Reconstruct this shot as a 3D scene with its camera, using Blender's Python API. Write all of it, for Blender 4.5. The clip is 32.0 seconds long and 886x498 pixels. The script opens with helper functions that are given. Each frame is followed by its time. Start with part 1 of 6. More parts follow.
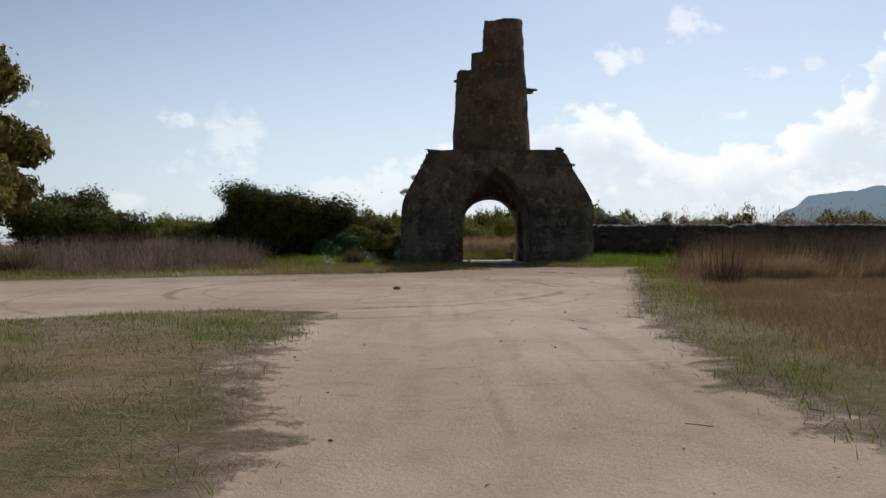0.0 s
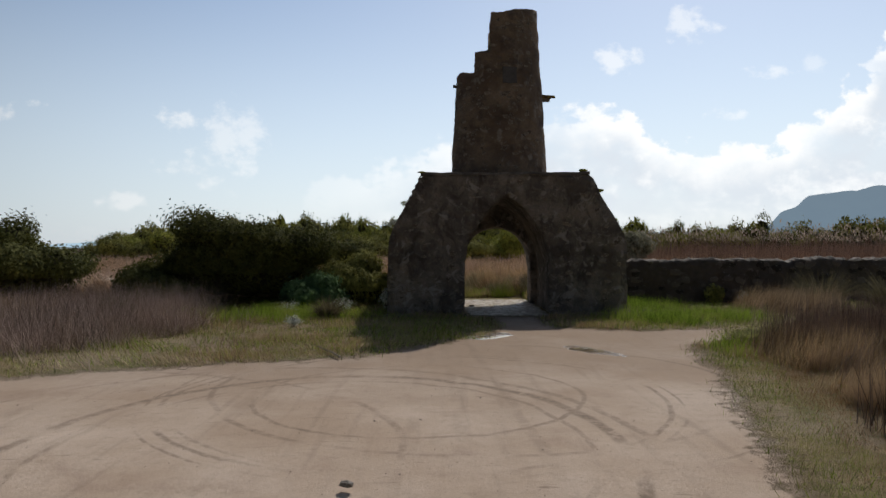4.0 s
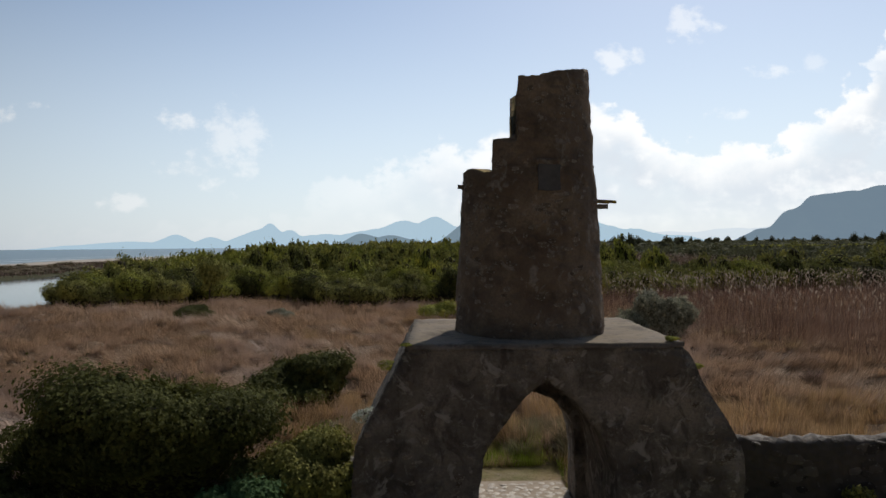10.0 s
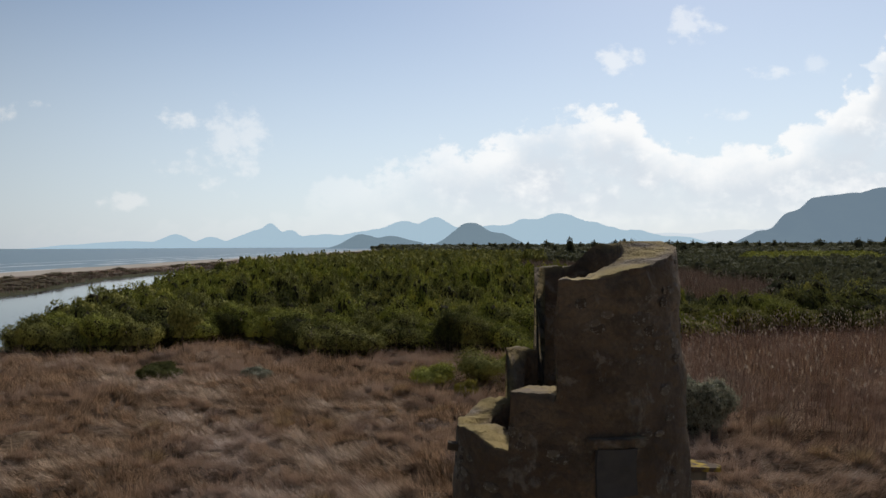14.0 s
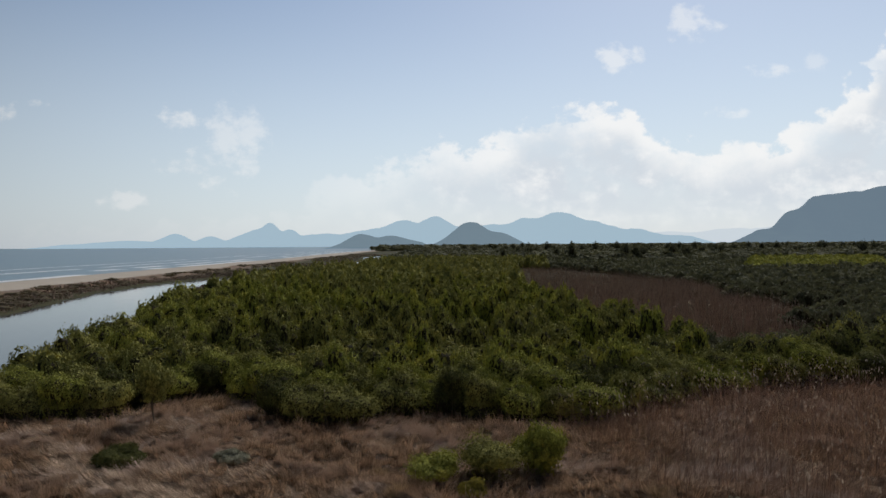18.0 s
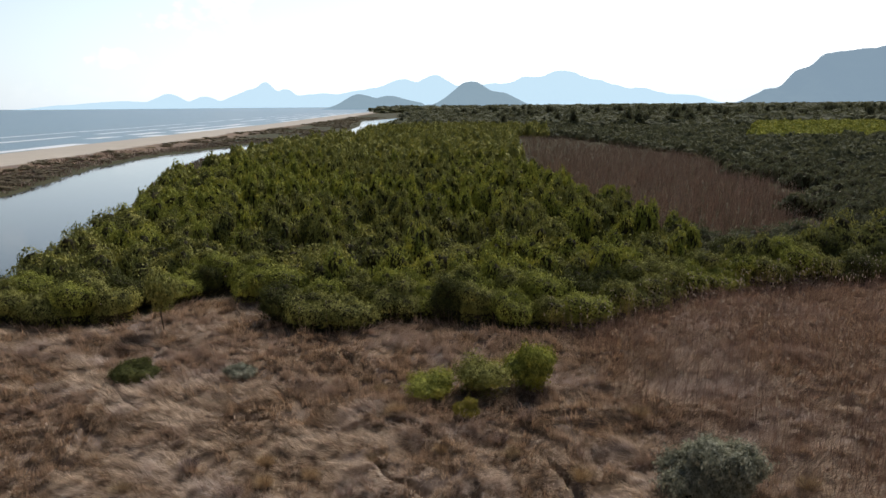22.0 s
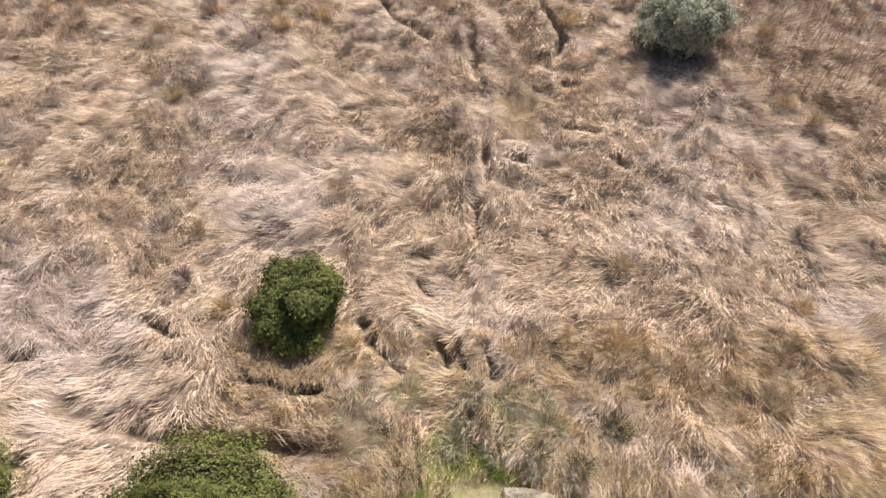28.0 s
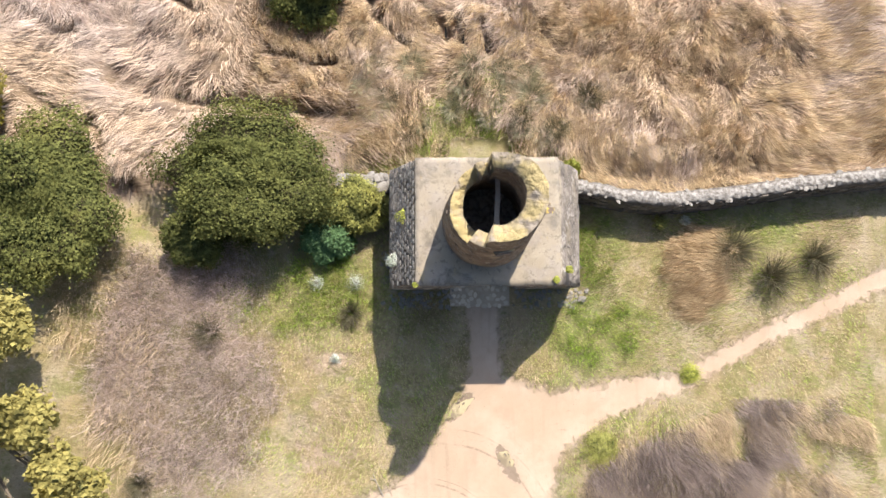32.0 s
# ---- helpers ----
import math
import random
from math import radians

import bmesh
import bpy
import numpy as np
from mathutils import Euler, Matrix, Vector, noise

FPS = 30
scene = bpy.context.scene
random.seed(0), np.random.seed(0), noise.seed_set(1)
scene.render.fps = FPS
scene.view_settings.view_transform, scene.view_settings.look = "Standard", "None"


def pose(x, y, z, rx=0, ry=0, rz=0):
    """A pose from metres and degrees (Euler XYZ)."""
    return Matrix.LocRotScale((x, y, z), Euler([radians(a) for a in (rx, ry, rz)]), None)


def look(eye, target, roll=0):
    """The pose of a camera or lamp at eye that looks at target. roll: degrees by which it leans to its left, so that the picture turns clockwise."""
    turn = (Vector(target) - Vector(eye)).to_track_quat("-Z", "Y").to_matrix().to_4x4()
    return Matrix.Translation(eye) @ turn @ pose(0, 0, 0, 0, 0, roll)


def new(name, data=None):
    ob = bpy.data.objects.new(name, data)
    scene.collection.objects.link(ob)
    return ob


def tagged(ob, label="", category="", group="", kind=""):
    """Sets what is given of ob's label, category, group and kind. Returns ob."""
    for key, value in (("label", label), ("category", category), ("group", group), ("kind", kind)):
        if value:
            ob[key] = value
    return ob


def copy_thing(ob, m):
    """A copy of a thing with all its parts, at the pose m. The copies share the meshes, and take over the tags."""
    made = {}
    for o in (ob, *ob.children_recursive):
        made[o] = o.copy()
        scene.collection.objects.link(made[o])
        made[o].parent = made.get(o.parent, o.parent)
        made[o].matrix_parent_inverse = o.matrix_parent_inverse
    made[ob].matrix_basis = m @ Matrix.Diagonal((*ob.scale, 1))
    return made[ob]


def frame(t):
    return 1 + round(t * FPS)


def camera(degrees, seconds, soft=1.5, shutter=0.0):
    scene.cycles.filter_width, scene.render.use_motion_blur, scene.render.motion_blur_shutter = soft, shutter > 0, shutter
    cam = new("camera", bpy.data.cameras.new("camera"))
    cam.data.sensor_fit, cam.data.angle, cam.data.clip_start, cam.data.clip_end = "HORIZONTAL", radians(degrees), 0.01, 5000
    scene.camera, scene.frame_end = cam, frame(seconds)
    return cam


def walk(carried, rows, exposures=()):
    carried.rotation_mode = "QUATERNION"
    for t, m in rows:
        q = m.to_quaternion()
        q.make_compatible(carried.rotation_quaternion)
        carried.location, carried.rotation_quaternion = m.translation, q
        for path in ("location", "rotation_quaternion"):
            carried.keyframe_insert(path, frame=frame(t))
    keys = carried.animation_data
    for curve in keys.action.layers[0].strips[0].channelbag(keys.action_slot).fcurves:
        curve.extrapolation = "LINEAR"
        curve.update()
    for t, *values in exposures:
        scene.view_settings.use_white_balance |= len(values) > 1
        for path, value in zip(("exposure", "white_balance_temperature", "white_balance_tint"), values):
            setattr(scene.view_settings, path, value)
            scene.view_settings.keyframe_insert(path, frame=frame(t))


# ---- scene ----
cam = camera(64.7, 32.0)
PATH = [
    (0, (-2.23, -24.936, 0.684), (-2.207, -22.936, 0.672), -0.3),
    (0.5, (-2.211, -24.381, 0.798), (-2.189, -22.381, 0.786), -0.4),
    (1, (-2.185, -23.741, 0.947), (-2.162, -21.742, 0.936), -0.4),
    (1.5, (-2.174, -23.167, 1.102), (-2.152, -21.167, 1.089), -0.5),
    (2, (-2.138, -22.512, 1.27), (-2.116, -20.512, 1.258), -0.4),
    (2.5, (-2.124, -21.975, 1.407), (-2.102, -19.975, 1.395), -0.4),
    (3, (-2.129, -21.377, 1.576), (-2.107, -19.377, 1.565), -0.3),
    (3.5, (-2.105, -20.719, 1.775), (-2.082, -18.719, 1.763), -0.3),
    (5.5, (-2.042, -18.15, 2.721), (-2.02, -16.15, 2.708), -0.4),
    (6, (-2.054, -17.561, 2.97), (-2.032, -15.561, 2.957), -0.4),
    (6.5, (-2.028, -16.852, 3.265), (-2.006, -14.853, 3.252), -0.4),
    (7, (-2.009, -16.096, 3.591), (-1.987, -14.097, 3.578), -0.4),
    (7.5, (-2.022, -15.541, 3.913), (-2.001, -13.541, 3.9), -0.6),
    (8, (-2.002, -14.838, 4.287), (-1.98, -12.838, 4.273), -0.5),
    (8.5, (-1.985, -14.123, 4.665), (-1.963, -12.123, 4.652), -0.4),
    (9, (-1.963, -13.446, 5.03), (-1.943, -11.446, 5.018), -0.4),
    (9.5, (-1.938, -12.813, 5.403), (-1.917, -10.813, 5.392), -0.4),
    (10, (-1.921, -12.144, 5.793), (-1.901, -10.145, 5.782), -0.5),
    (10.5, (-1.872, -11.378, 6.21), (-1.851, -9.378, 6.199), -0.5),
    (11, (-1.835, -10.643, 6.646), (-1.814, -8.643, 6.633), -0.4),
    (11.5, (-1.799, -9.929, 7.072), (-1.779, -7.929, 7.059), -0.4),
    (12, (-1.77, -9.247, 7.489), (-1.749, -7.247, 7.476), -0.5),
    (12.5, (-1.702, -8.498, 7.911), (-1.683, -6.498, 7.9), -0.3),
    (13, (-1.656, -7.72, 8.365), (-1.637, -5.721, 8.352), -0.5),
    (13.5, (-1.634, -6.947, 8.832), (-1.615, -4.947, 8.822), -0.2),
    (14, (-1.592, -6.164, 9.289), (-1.573, -4.164, 9.278), -0.3),
    (14.5, (-1.612, -5.407, 9.742), (-1.593, -3.407, 9.731), -0.4),
    (16.5, (-1.634, -1.872, 11.563), (-1.616, 0.128, 11.547), -0.7),
    (17, (-1.616, -1.075, 12.081), (-1.598, 0.925, 12.065), -0.7),
    (17.5, (-1.646, -0.386, 12.633), (-1.628, 1.614, 12.618), -0.5),
    (18, (-1.599, 0.052, 13.233), (-1.58, 2.052, 13.218), -0.4),
    (18.5, (-1.54, 0.302, 13.729), (-1.523, 2.302, 13.713), -0.4),
    (19, (-1.53, 0.308, 14.272), (-1.512, 2.308, 14.256), -0.4),
    (19.5, (-1.449, 0.219, 14.837), (-1.432, 2.219, 14.82), -0.4),
    (20, (-1.42, 0.222, 15.317), (-1.403, 2.222, 15.3), -0.5),
    (20.5, (-1.447, 0.121, 15.785), (-1.429, 2.121, 15.745), -0.4),
    (21, (-1.336, 0.036, 16.192), (-1.32, 2.03, 16.036), -0.5),
    (21.5, (-1.353, -0.031, 16.66), (-1.337, 1.949, 16.378), -0.5),
    (22, (-1.333, -0.138, 17.115), (-1.317, 1.82, 16.707), -0.5),
    (22.5, (-1.341, -0.175, 17.559), (-1.326, 1.752, 17.026), -0.6),
    (23, (-1.351, -0.235, 18.01), (-1.338, 1.655, 17.356), -0.4),
    (23.5, (-1.324, -0.33, 18.495), (-1.313, 1.515, 17.722), -0.4),
    (24, (-1.325, -0.29, 18.926), (-1.315, 1.502, 18.037), -0.5),
    (24.5, (-1.383, -0.356, 19.43), (-1.372, 1.376, 18.43), -0.3),
    (25, (-1.436, -0.402, 19.915), (-1.424, 1.264, 18.808), -0.2),
    (25.5, (-1.413, -0.42, 20.438), (-1.401, 1.171, 19.227), -0.1),
    (27.5, (-1.49, -0.611, 22.458), (-1.477, 0.623, 20.884), 0.1),
    (28, (-1.524, -0.662, 23.001), (-1.51, 0.47, 21.351), 0.2),
    (28.5, (-1.548, -0.656, 23.544), (-1.534, 0.366, 21.826), 0.3),
    (29, (-1.575, -0.795, 23.993), (-1.56, 0.128, 22.219), 0.6),
    (29.5, (-1.537, -0.887, 24.5), (-1.526, -0.074, 22.673), 0.4),
    (30, (-1.534, -1.011, 24.968), (-1.523, -0.308, 23.096), 0.5),
    (30.5, (-1.566, -1.171, 25.508), (-1.555, -0.582, 23.597), 0.9),
    (31, (-1.743, -1.295, 26.003), (-1.719, -0.823, 24.059), 2.5),
    (31.5, (-1.829, -1.365, 26.576), (-1.8, -1.019, 24.607), 4.5),
    (32, (-1.865, -1.172, 27.11), (-1.835, -0.97, 25.12), 8.1),
]
walk(cam, [(t, look(eye, target, roll)) for t, eye, target, roll in PATH],
     [(0, -0.62), (6, -0.62), (9, -0.62), (12, -0.68), (14, -0.72), (20.2, -0.85), (21.0, -0.75), (21.5, -0.5), (22, -0.08), (22.5, 0.55), (23, 1.22), (23.5, 1.65), (24, 1.88), (25, 1.85), (27.5, 1.45), (30, 1.5), (31, 1.55), (32, 1.6)])

# ---- sky, sun ----
SUN_AZ, SUN_EL = radians(22.6), radians(46.5)   # from +y towards +x
world = bpy.data.worlds.new("sky")
scene.world = world
world.use_nodes = True
wt = world.node_tree
wt.nodes.clear()


def wn(kind, **kw):
    n = wt.nodes.new(kind)
    for k, v in kw.items():
        n.inputs[k].default_value = v
    return n


def wmath(op, a, b=None, clamp=False):
    n = wt.nodes.new("ShaderNodeMath")
    n.operation, n.use_clamp = op, clamp
    for i, v in enumerate((a, b)):
        if v is None:
            continue
        if isinstance(v, (int, float)):
            n.inputs[i].default_value = v
        else:
            wt.links.new(v, n.inputs[i])
    return n.outputs[0]


sky = wt.nodes.new("ShaderNodeTexSky")
sky.sky_type, sky.sun_disc = "NISHITA", False
sky.sun_elevation, sky.sun_rotation = SUN_EL, SUN_AZ
sky.altitude, sky.air_density, sky.dust_density, sky.ozone_density = 0, 1.0, 0.9, 2.0
coord = wt.nodes.new("ShaderNodeTexCoord")
sep = wt.nodes.new("ShaderNodeSeparateXYZ")
wt.links.new(coord.outputs["Generated"], sep.inputs[0])
dx, dy, dz = sep.outputs
ysafe = wmath("MAXIMUM", dy, 0.05)
U, V = wmath("DIVIDE", dx, ysafe), wmath("DIVIDE", dz, ysafe)
# the top line of the long cumulus bank: (u, v) along the horizon
BANK_TOP = [(-0.60, 0.02), (-0.19, 0.045), (-0.18, 0.075), (-0.13, 0.105), (-0.07, 0.11), (-0.03, 0.132), (0.0, 0.147), (0.09, 0.147), (0.115, 0.17), (0.135, 0.19),
            (0.17, 0.196), (0.205, 0.187), (0.25, 0.20), (0.28, 0.20), (0.30, 0.172), (0.32, 0.155), (0.345, 0.15), (0.37, 0.14), (0.39, 0.13), (0.42, 0.143), (0.48, 0.155),
            (0.54, 0.168), (0.565, 0.19), (0.585, 0.22), (0.62, 0.235), (0.64, 0.28), (0.70, 0.33), (0.85, 0.36)]
cxyz = wt.nodes.new("ShaderNodeCombineXYZ")
wt.links.new(U, cxyz.inputs[0]), wt.links.new(wmath("MULTIPLY", V, 1.3), cxyz.inputs[1])


def wnoise(scale, detail, rough):
    n = wn("ShaderNodeTexNoise", Scale=scale, Detail=detail, Roughness=rough)
    wt.links.new(cxyz.outputs[0], n.inputs["Vector"])
    return wmath("SUBTRACT", n.outputs[0], 0.5)


def wramp(v, lo, hi, a=0.0, b=1.0):
    r = wt.nodes.new("ShaderNodeMapRange")
    r.interpolation_type = "SMOOTHSTEP"
    for k, x in zip(("From Min", "From Max", "To Min", "To Max"), (lo, hi, a, b)):
        r.inputs[k].default_value = x
    wt.links.new(v, r.inputs["Value"])
    return r.outputs[0]


soft_n, fine_n, wisp_n = wnoise(16.0, 3.0, 0.5), wnoise(38.0, 9.0, 0.62), wnoise(7.0, 7.0, 0.6)
line = wt.nodes.new("ShaderNodeValToRGB")
line.color_ramp.interpolation = "LINEAR"
stops = line.color_ramp.elements
stops[0].color, stops[1].color = (0.05, 0.05, 0.05, 1), (0.9, 0.9, 0.9, 1)
for u, v in BANK_TOP:
    e = stops.new((u + 0.7) / 1.6)
    e.color = (v / 0.4, v / 0.4, v / 0.4, 1)
wt.links.new(wmath("DIVIDE", wmath("ADD", wmath("ADD", U, wmath("MULTIPLY", soft_n, 0.03)), 0.7), 1.6), line.inputs[0])
edge = wmath("SUBTRACT", wmath("MULTIPLY", line.outputs[0], 0.4), V)
puff = wmath("ADD", wmath("MULTIPLY", soft_n, 0.10), wmath("MULTIPLY", fine_n, 0.085))
deep = wmath("ADD", edge, puff)
bank = wmath("MULTIPLY", wmath("MULTIPLY", wramp(deep, 0.0, 0.02), wramp(U, -0.24, 0.16, 0.2, 1.0)), wramp(V, -0.01, 0.085, 0.15, 1.0))
bank = wmath("MULTIPLY", bank, wramp(wisp_n, -0.16, 0.06, 0.55, 1.0))
# single small clouds: middle (u, v), half sizes, weight
PUFFS = [(-0.362, 0.178, 0.034, 0.016, 0.6), (-0.295, 0.145, 0.05, 0.05, 0.45), (-0.345, 0.112, 0.06, 0.012, 0.45), (-0.45, 0.064, 0.04, 0.012, 0.5),
         (-0.60, 0.195, 0.035, 0.014, 0.5), (0.262, 0.262, 0.026, 0.02, 0.6), (0.37, 0.312, 0.034, 0.022, 0.5), (0.478, 0.245, 0.035, 0.009, 0.5),
         (0.42, 0.182, 0.03, 0.011, 0.55), (0.545, 0.255, 0.016, 0.014, 0.3)]
total = None
for cu, cv, su, sv, wgt in PUFFS:
    a = wmath("DIVIDE", wmath("SUBTRACT", U, cu), su)
    b = wmath("DIVIDE", wmath("SUBTRACT", V, cv), sv)
    d = wmath("ADD", wmath("MULTIPLY", a, a), wmath("MULTIPLY", b, b))
    g = wmath("MULTIPLY", wramp(wmath("ADD", wmath("MULTIPLY", d, 0.5), wmath("MULTIPLY", wmath("ADD", fine_n, soft_n), -3.2)), 0.75, -0.35), wgt)
    total = g if total is None else wmath("MAXIMUM", total, g)
front = wmath("MULTIPLY", wmath("GREATER_THAN", dy, 0.06), wmath("MAXIMUM", bank, total))
haze = wt.nodes.new("ShaderNodeMapRange")
haze.interpolation_type = "SMOOTHSTEP"
haze.inputs["From Min"].default_value, haze.inputs["From Max"].default_value = 0.46, -0.03
wt.links.new(dz, haze.inputs["Value"])
mh = wt.nodes.new("ShaderNodeMix")
mh.data_type = "RGBA"
wt.links.new(wmath("MULTIPLY", haze.outputs[0], 0.75), mh.inputs["Factor"])
wt.links.new(sky.outputs[0], mh.inputs["A"])
mh.inputs["B"].default_value = (8.2, 9.25, 10.2, 1)
shade = wt.nodes.new("ShaderNodeMix")
shade.data_type = "RGBA"
body = wmath("ADD", wramp(deep, 0.01, 0.07, 1.0, 0.3), wmath("MULTIPLY", wmath("ADD", wisp_n, wmath("ADD", soft_n, fine_n)), 1.5))
wt.links.new(wramp(body, 0.1, 1.0), shade.inputs["Factor"])
shade.inputs["A"].default_value, shade.inputs["B"].default_value = (7.6, 8.2, 8.9, 1), (10.7, 10.75, 10.75, 1)
mc = wt.nodes.new("ShaderNodeMix")
mc.data_type = "RGBA"
wt.links.new(wmath("MULTIPLY", front, 0.93), mc.inputs["Factor"])
wt.links.new(mh.outputs["Result"], mc.inputs["A"]), wt.links.new(shade.outputs["Result"], mc.inputs["B"])
bg = wn("ShaderNodeBackground", Strength=0.15)
# air lit from behind glows more towards the sun than away from it
toward = wt.nodes.new("ShaderNodeVectorMath")
toward.operation = "DOT_PRODUCT"
wt.links.new(coord.outputs["Generated"], toward.inputs[0])
toward.inputs[1].default_value = (0.36, 0.90, 0.25)
glow = wt.nodes.new("ShaderNodeMapRange")
glow.interpolation_type = "SMOOTHSTEP"
for k, v in zip(("From Min", "From Max", "To Min", "To Max"), (-0.05, 0.92, 0.24, 1.0)):
    glow.inputs[k].default_value = v
wt.links.new(toward.outputs["Value"], glow.inputs["Value"])
lit = wt.nodes.new("ShaderNodeVectorMath")
lit.operation = "SCALE"
wt.links.new(mc.outputs["Result"], lit.inputs[0])
wt.links.new(glow.outputs[0], lit.inputs["Scale"])
wt.links.new(lit.outputs[0], bg.inputs["Color"])
wo = wt.nodes.new("ShaderNodeOutputWorld")
wt.links.new(bg.outputs[0], wo.inputs[0])

sun = new("sun", bpy.data.lights.new("sun", "SUN"))
sun.data.energy, sun.data.angle, sun.data.color = 3.2, radians(0.6), (1.0, 0.95, 0.88)
sun_dir = Vector((math.sin(SUN_AZ) * math.cos(SUN_EL), math.cos(SUN_AZ) * math.cos(SUN_EL), math.sin(SUN_EL)))
sun.matrix_world = look(sun_dir * 60, (0, 0, 0))

# ---- materials ----


class Mat:
    """A small builder of node materials."""

    def __init__(self, name, rough=0.9, spec=0.2):
        self.m = bpy.data.materials.new(name)
        self.m.use_nodes = True
        self.t = self.m.node_tree
        self.b = self.t.nodes["Principled BSDF"]
        self.b.inputs["Roughness"].default_value = rough
        self.b.inputs["Specular IOR Level"].default_value = spec
        self.out = self.t.nodes["Material Output"]

    def n(self, kind, **kw):
        nd = self.t.nodes.new(kind)
        for k, v in kw.items():
            nd.inputs[k.replace("_", " ")].default_value = v
        return nd

    def link(self, a, b):
        self.t.links.new(a, b)

    def pos(self, scale=(1, 1, 1), space="Object", turn=0.0):
        c = self.n("ShaderNodeTexCoord")
        mp = self.n("ShaderNodeMapping")
        mp.inputs["Scale"].default_value = scale
        mp.inputs["Rotation"].default_value = (0, 0, turn)
        self.link(c.outputs[space], mp.inputs["Vector"])
        return mp.outputs[0]

    def noise(self, scale, detail=4.0, rough=0.55, vec=None, warp=0.0):
        nd = self.n("ShaderNodeTexNoise", Scale=scale, Detail=detail, Roughness=rough, Distortion=warp)
        self.link(vec if vec is not None else self.pos(), nd.inputs["Vector"])
        return nd.outputs[0]

    def ramp(self, fac, lo, hi, a=0.0, b=1.0):
        r = self.n("ShaderNodeMapRange")
        r.interpolation_type = "SMOOTHSTEP"
        for k, v in zip(("From Min", "From Max", "To Min", "To Max"), (lo, hi, a, b)):
            r.inputs[k].default_value = v
        self.link(fac, r.inputs["Value"])
        return r.outputs[0]

    def mix(self, fac, a, b):
        x = self.n("ShaderNodeMix")
        x.data_type = "RGBA"
        for v, k in ((fac, "Factor"), (a, "A"), (b, "B")):
            if isinstance(v, (int, float)):
                x.inputs[k].default_value = v
            elif isinstance(v, tuple):
                x.inputs[k].default_value = (*v, 1)
            else:
                self.link(v, x.inputs[k])
        return x.outputs["Result"]

    def math(self, op, a, b=0.0, clamp=False):
        x = self.n("ShaderNodeMath")
        x.operation, x.use_clamp = op, clamp
        for i, v in enumerate((a, b)):
            if isinstance(v, (int, float)):
                x.inputs[i].default_value = v
            else:
                self.link(v, x.inputs[i])
        return x.outputs[0]

    def attr(self, name):
        a = self.n("ShaderNodeAttribute")
        a.attribute_name = name
        return a.outputs["Fac"]

    def island(self):
        return self.n("ShaderNodeNewGeometry").outputs["Random Per Island"]

    def random(self):
        return self.n("ShaderNodeObjectInfo").outputs["Random"]

    def up(self):
        g = self.n("ShaderNodeNewGeometry")
        s = self.n("ShaderNodeSeparateXYZ")
        self.link(g.outputs["Normal"], s.inputs[0])
        return s.outputs[2]

    def colour(self, c):
        if isinstance(c, tuple):
            self.b.inputs["Base Color"].default_value = (*c, 1)
        else:
            self.link(c, self.b.inputs["Base Color"])
        self.c = c
        return self

    def bump(self, h, strength=0.5, dist=0.02):
        bp = self.n("ShaderNodeBump", Strength=strength, Distance=dist)
        self.link(h, bp.inputs["Height"])
        self.link(bp.outputs[0], self.b.inputs["Normal"])
        return self

    def leafy(self, share=0.35, tint=(0.5, 0.6, 0.15)):
        """Lets part of the light through, as leaves and blades do."""
        tr = self.n("ShaderNodeBsdfTranslucent")
        col = self.mix(0.35, self.c, tint)
        self.link(col, tr.inputs["Color"]) if not isinstance(col, tuple) else None
        ms = self.n("ShaderNodeMixShader", Fac=share)
        self.link(self.b.outputs[0], ms.inputs[1])
        self.link(tr.outputs[0], ms.inputs[2])
        self.link(ms.outputs[0], self.out.inputs["Surface"])
        return self


def leaf_mat(name, dark, light, accent, tint, share=0.35):
    m = Mat(name, 0.8, 0.08)
    r = m.math("ADD", m.math("MULTIPLY", m.island(), 0.45), m.math("MULTIPLY", m.ramp(m.noise(3.2, 5.0, 0.7), 0.36, 0.66), 0.55))
    big = m.noise(0.45, 3.0)
    c = m.mix(r, dark, light)
    m.bump(m.noise(11.0, 4.0, 0.75), 0.5, 0.1)
    c = m.mix(m.math("MULTIPLY", m.ramp(big, 0.5, 0.72), 0.6), c, accent)
    c = m.mix(m.attr("core_shade"), c, (0.05, 0.042, 0.022))   # twigs inside the crown, coloured dark to put shade in its gaps
    return m.colour(c).leafy(share, tint).m


def blade_mat(name, a, b, c3, share=0.3, patch=0.25):
    m = Mat(name, 0.75, 0.2)
    r = m.island()
    c = m.mix(m.ramp(r, 0.1, 0.75), a, b)
    c = m.mix(m.ramp(m.noise(patch, 4.0), 0.45, 0.65), c, c3)
    c = m.mix(m.math("MULTIPLY", m.ramp(m.noise(2.6, 5.0, 0.7, warp=0.8), 0.5, 0.72), 0.6), c, a)
    return m.colour(c).leafy(share, b).m


M = {}
M["leaf_dark"] = leaf_mat("leaf_dark", (0.026, 0.032, 0.01), (0.185, 0.185, 0.055), (0.21, 0.195, 0.055), (0.26, 0.27, 0.07), 0.15)
M["leaf_blue"] = leaf_mat("leaf_blue", (0.05, 0.10, 0.045), (0.21, 0.33, 0.14), (0.18, 0.28, 0.11), (0.25, 0.36, 0.14), 0.3)
M["leaf_wood"] = leaf_mat("leaf_wood", (0.06, 0.066, 0.02), (0.50, 0.47, 0.135), (0.60, 0.51, 0.115), (0.44, 0.43, 0.11), 0.12)
M["leaf_bright"] = leaf_mat("leaf_bright", (0.08, 0.098, 0.024), (0.58, 0.57, 0.115), (0.70, 0.58, 0.10), (0.50, 0.48, 0.08), 0.14)
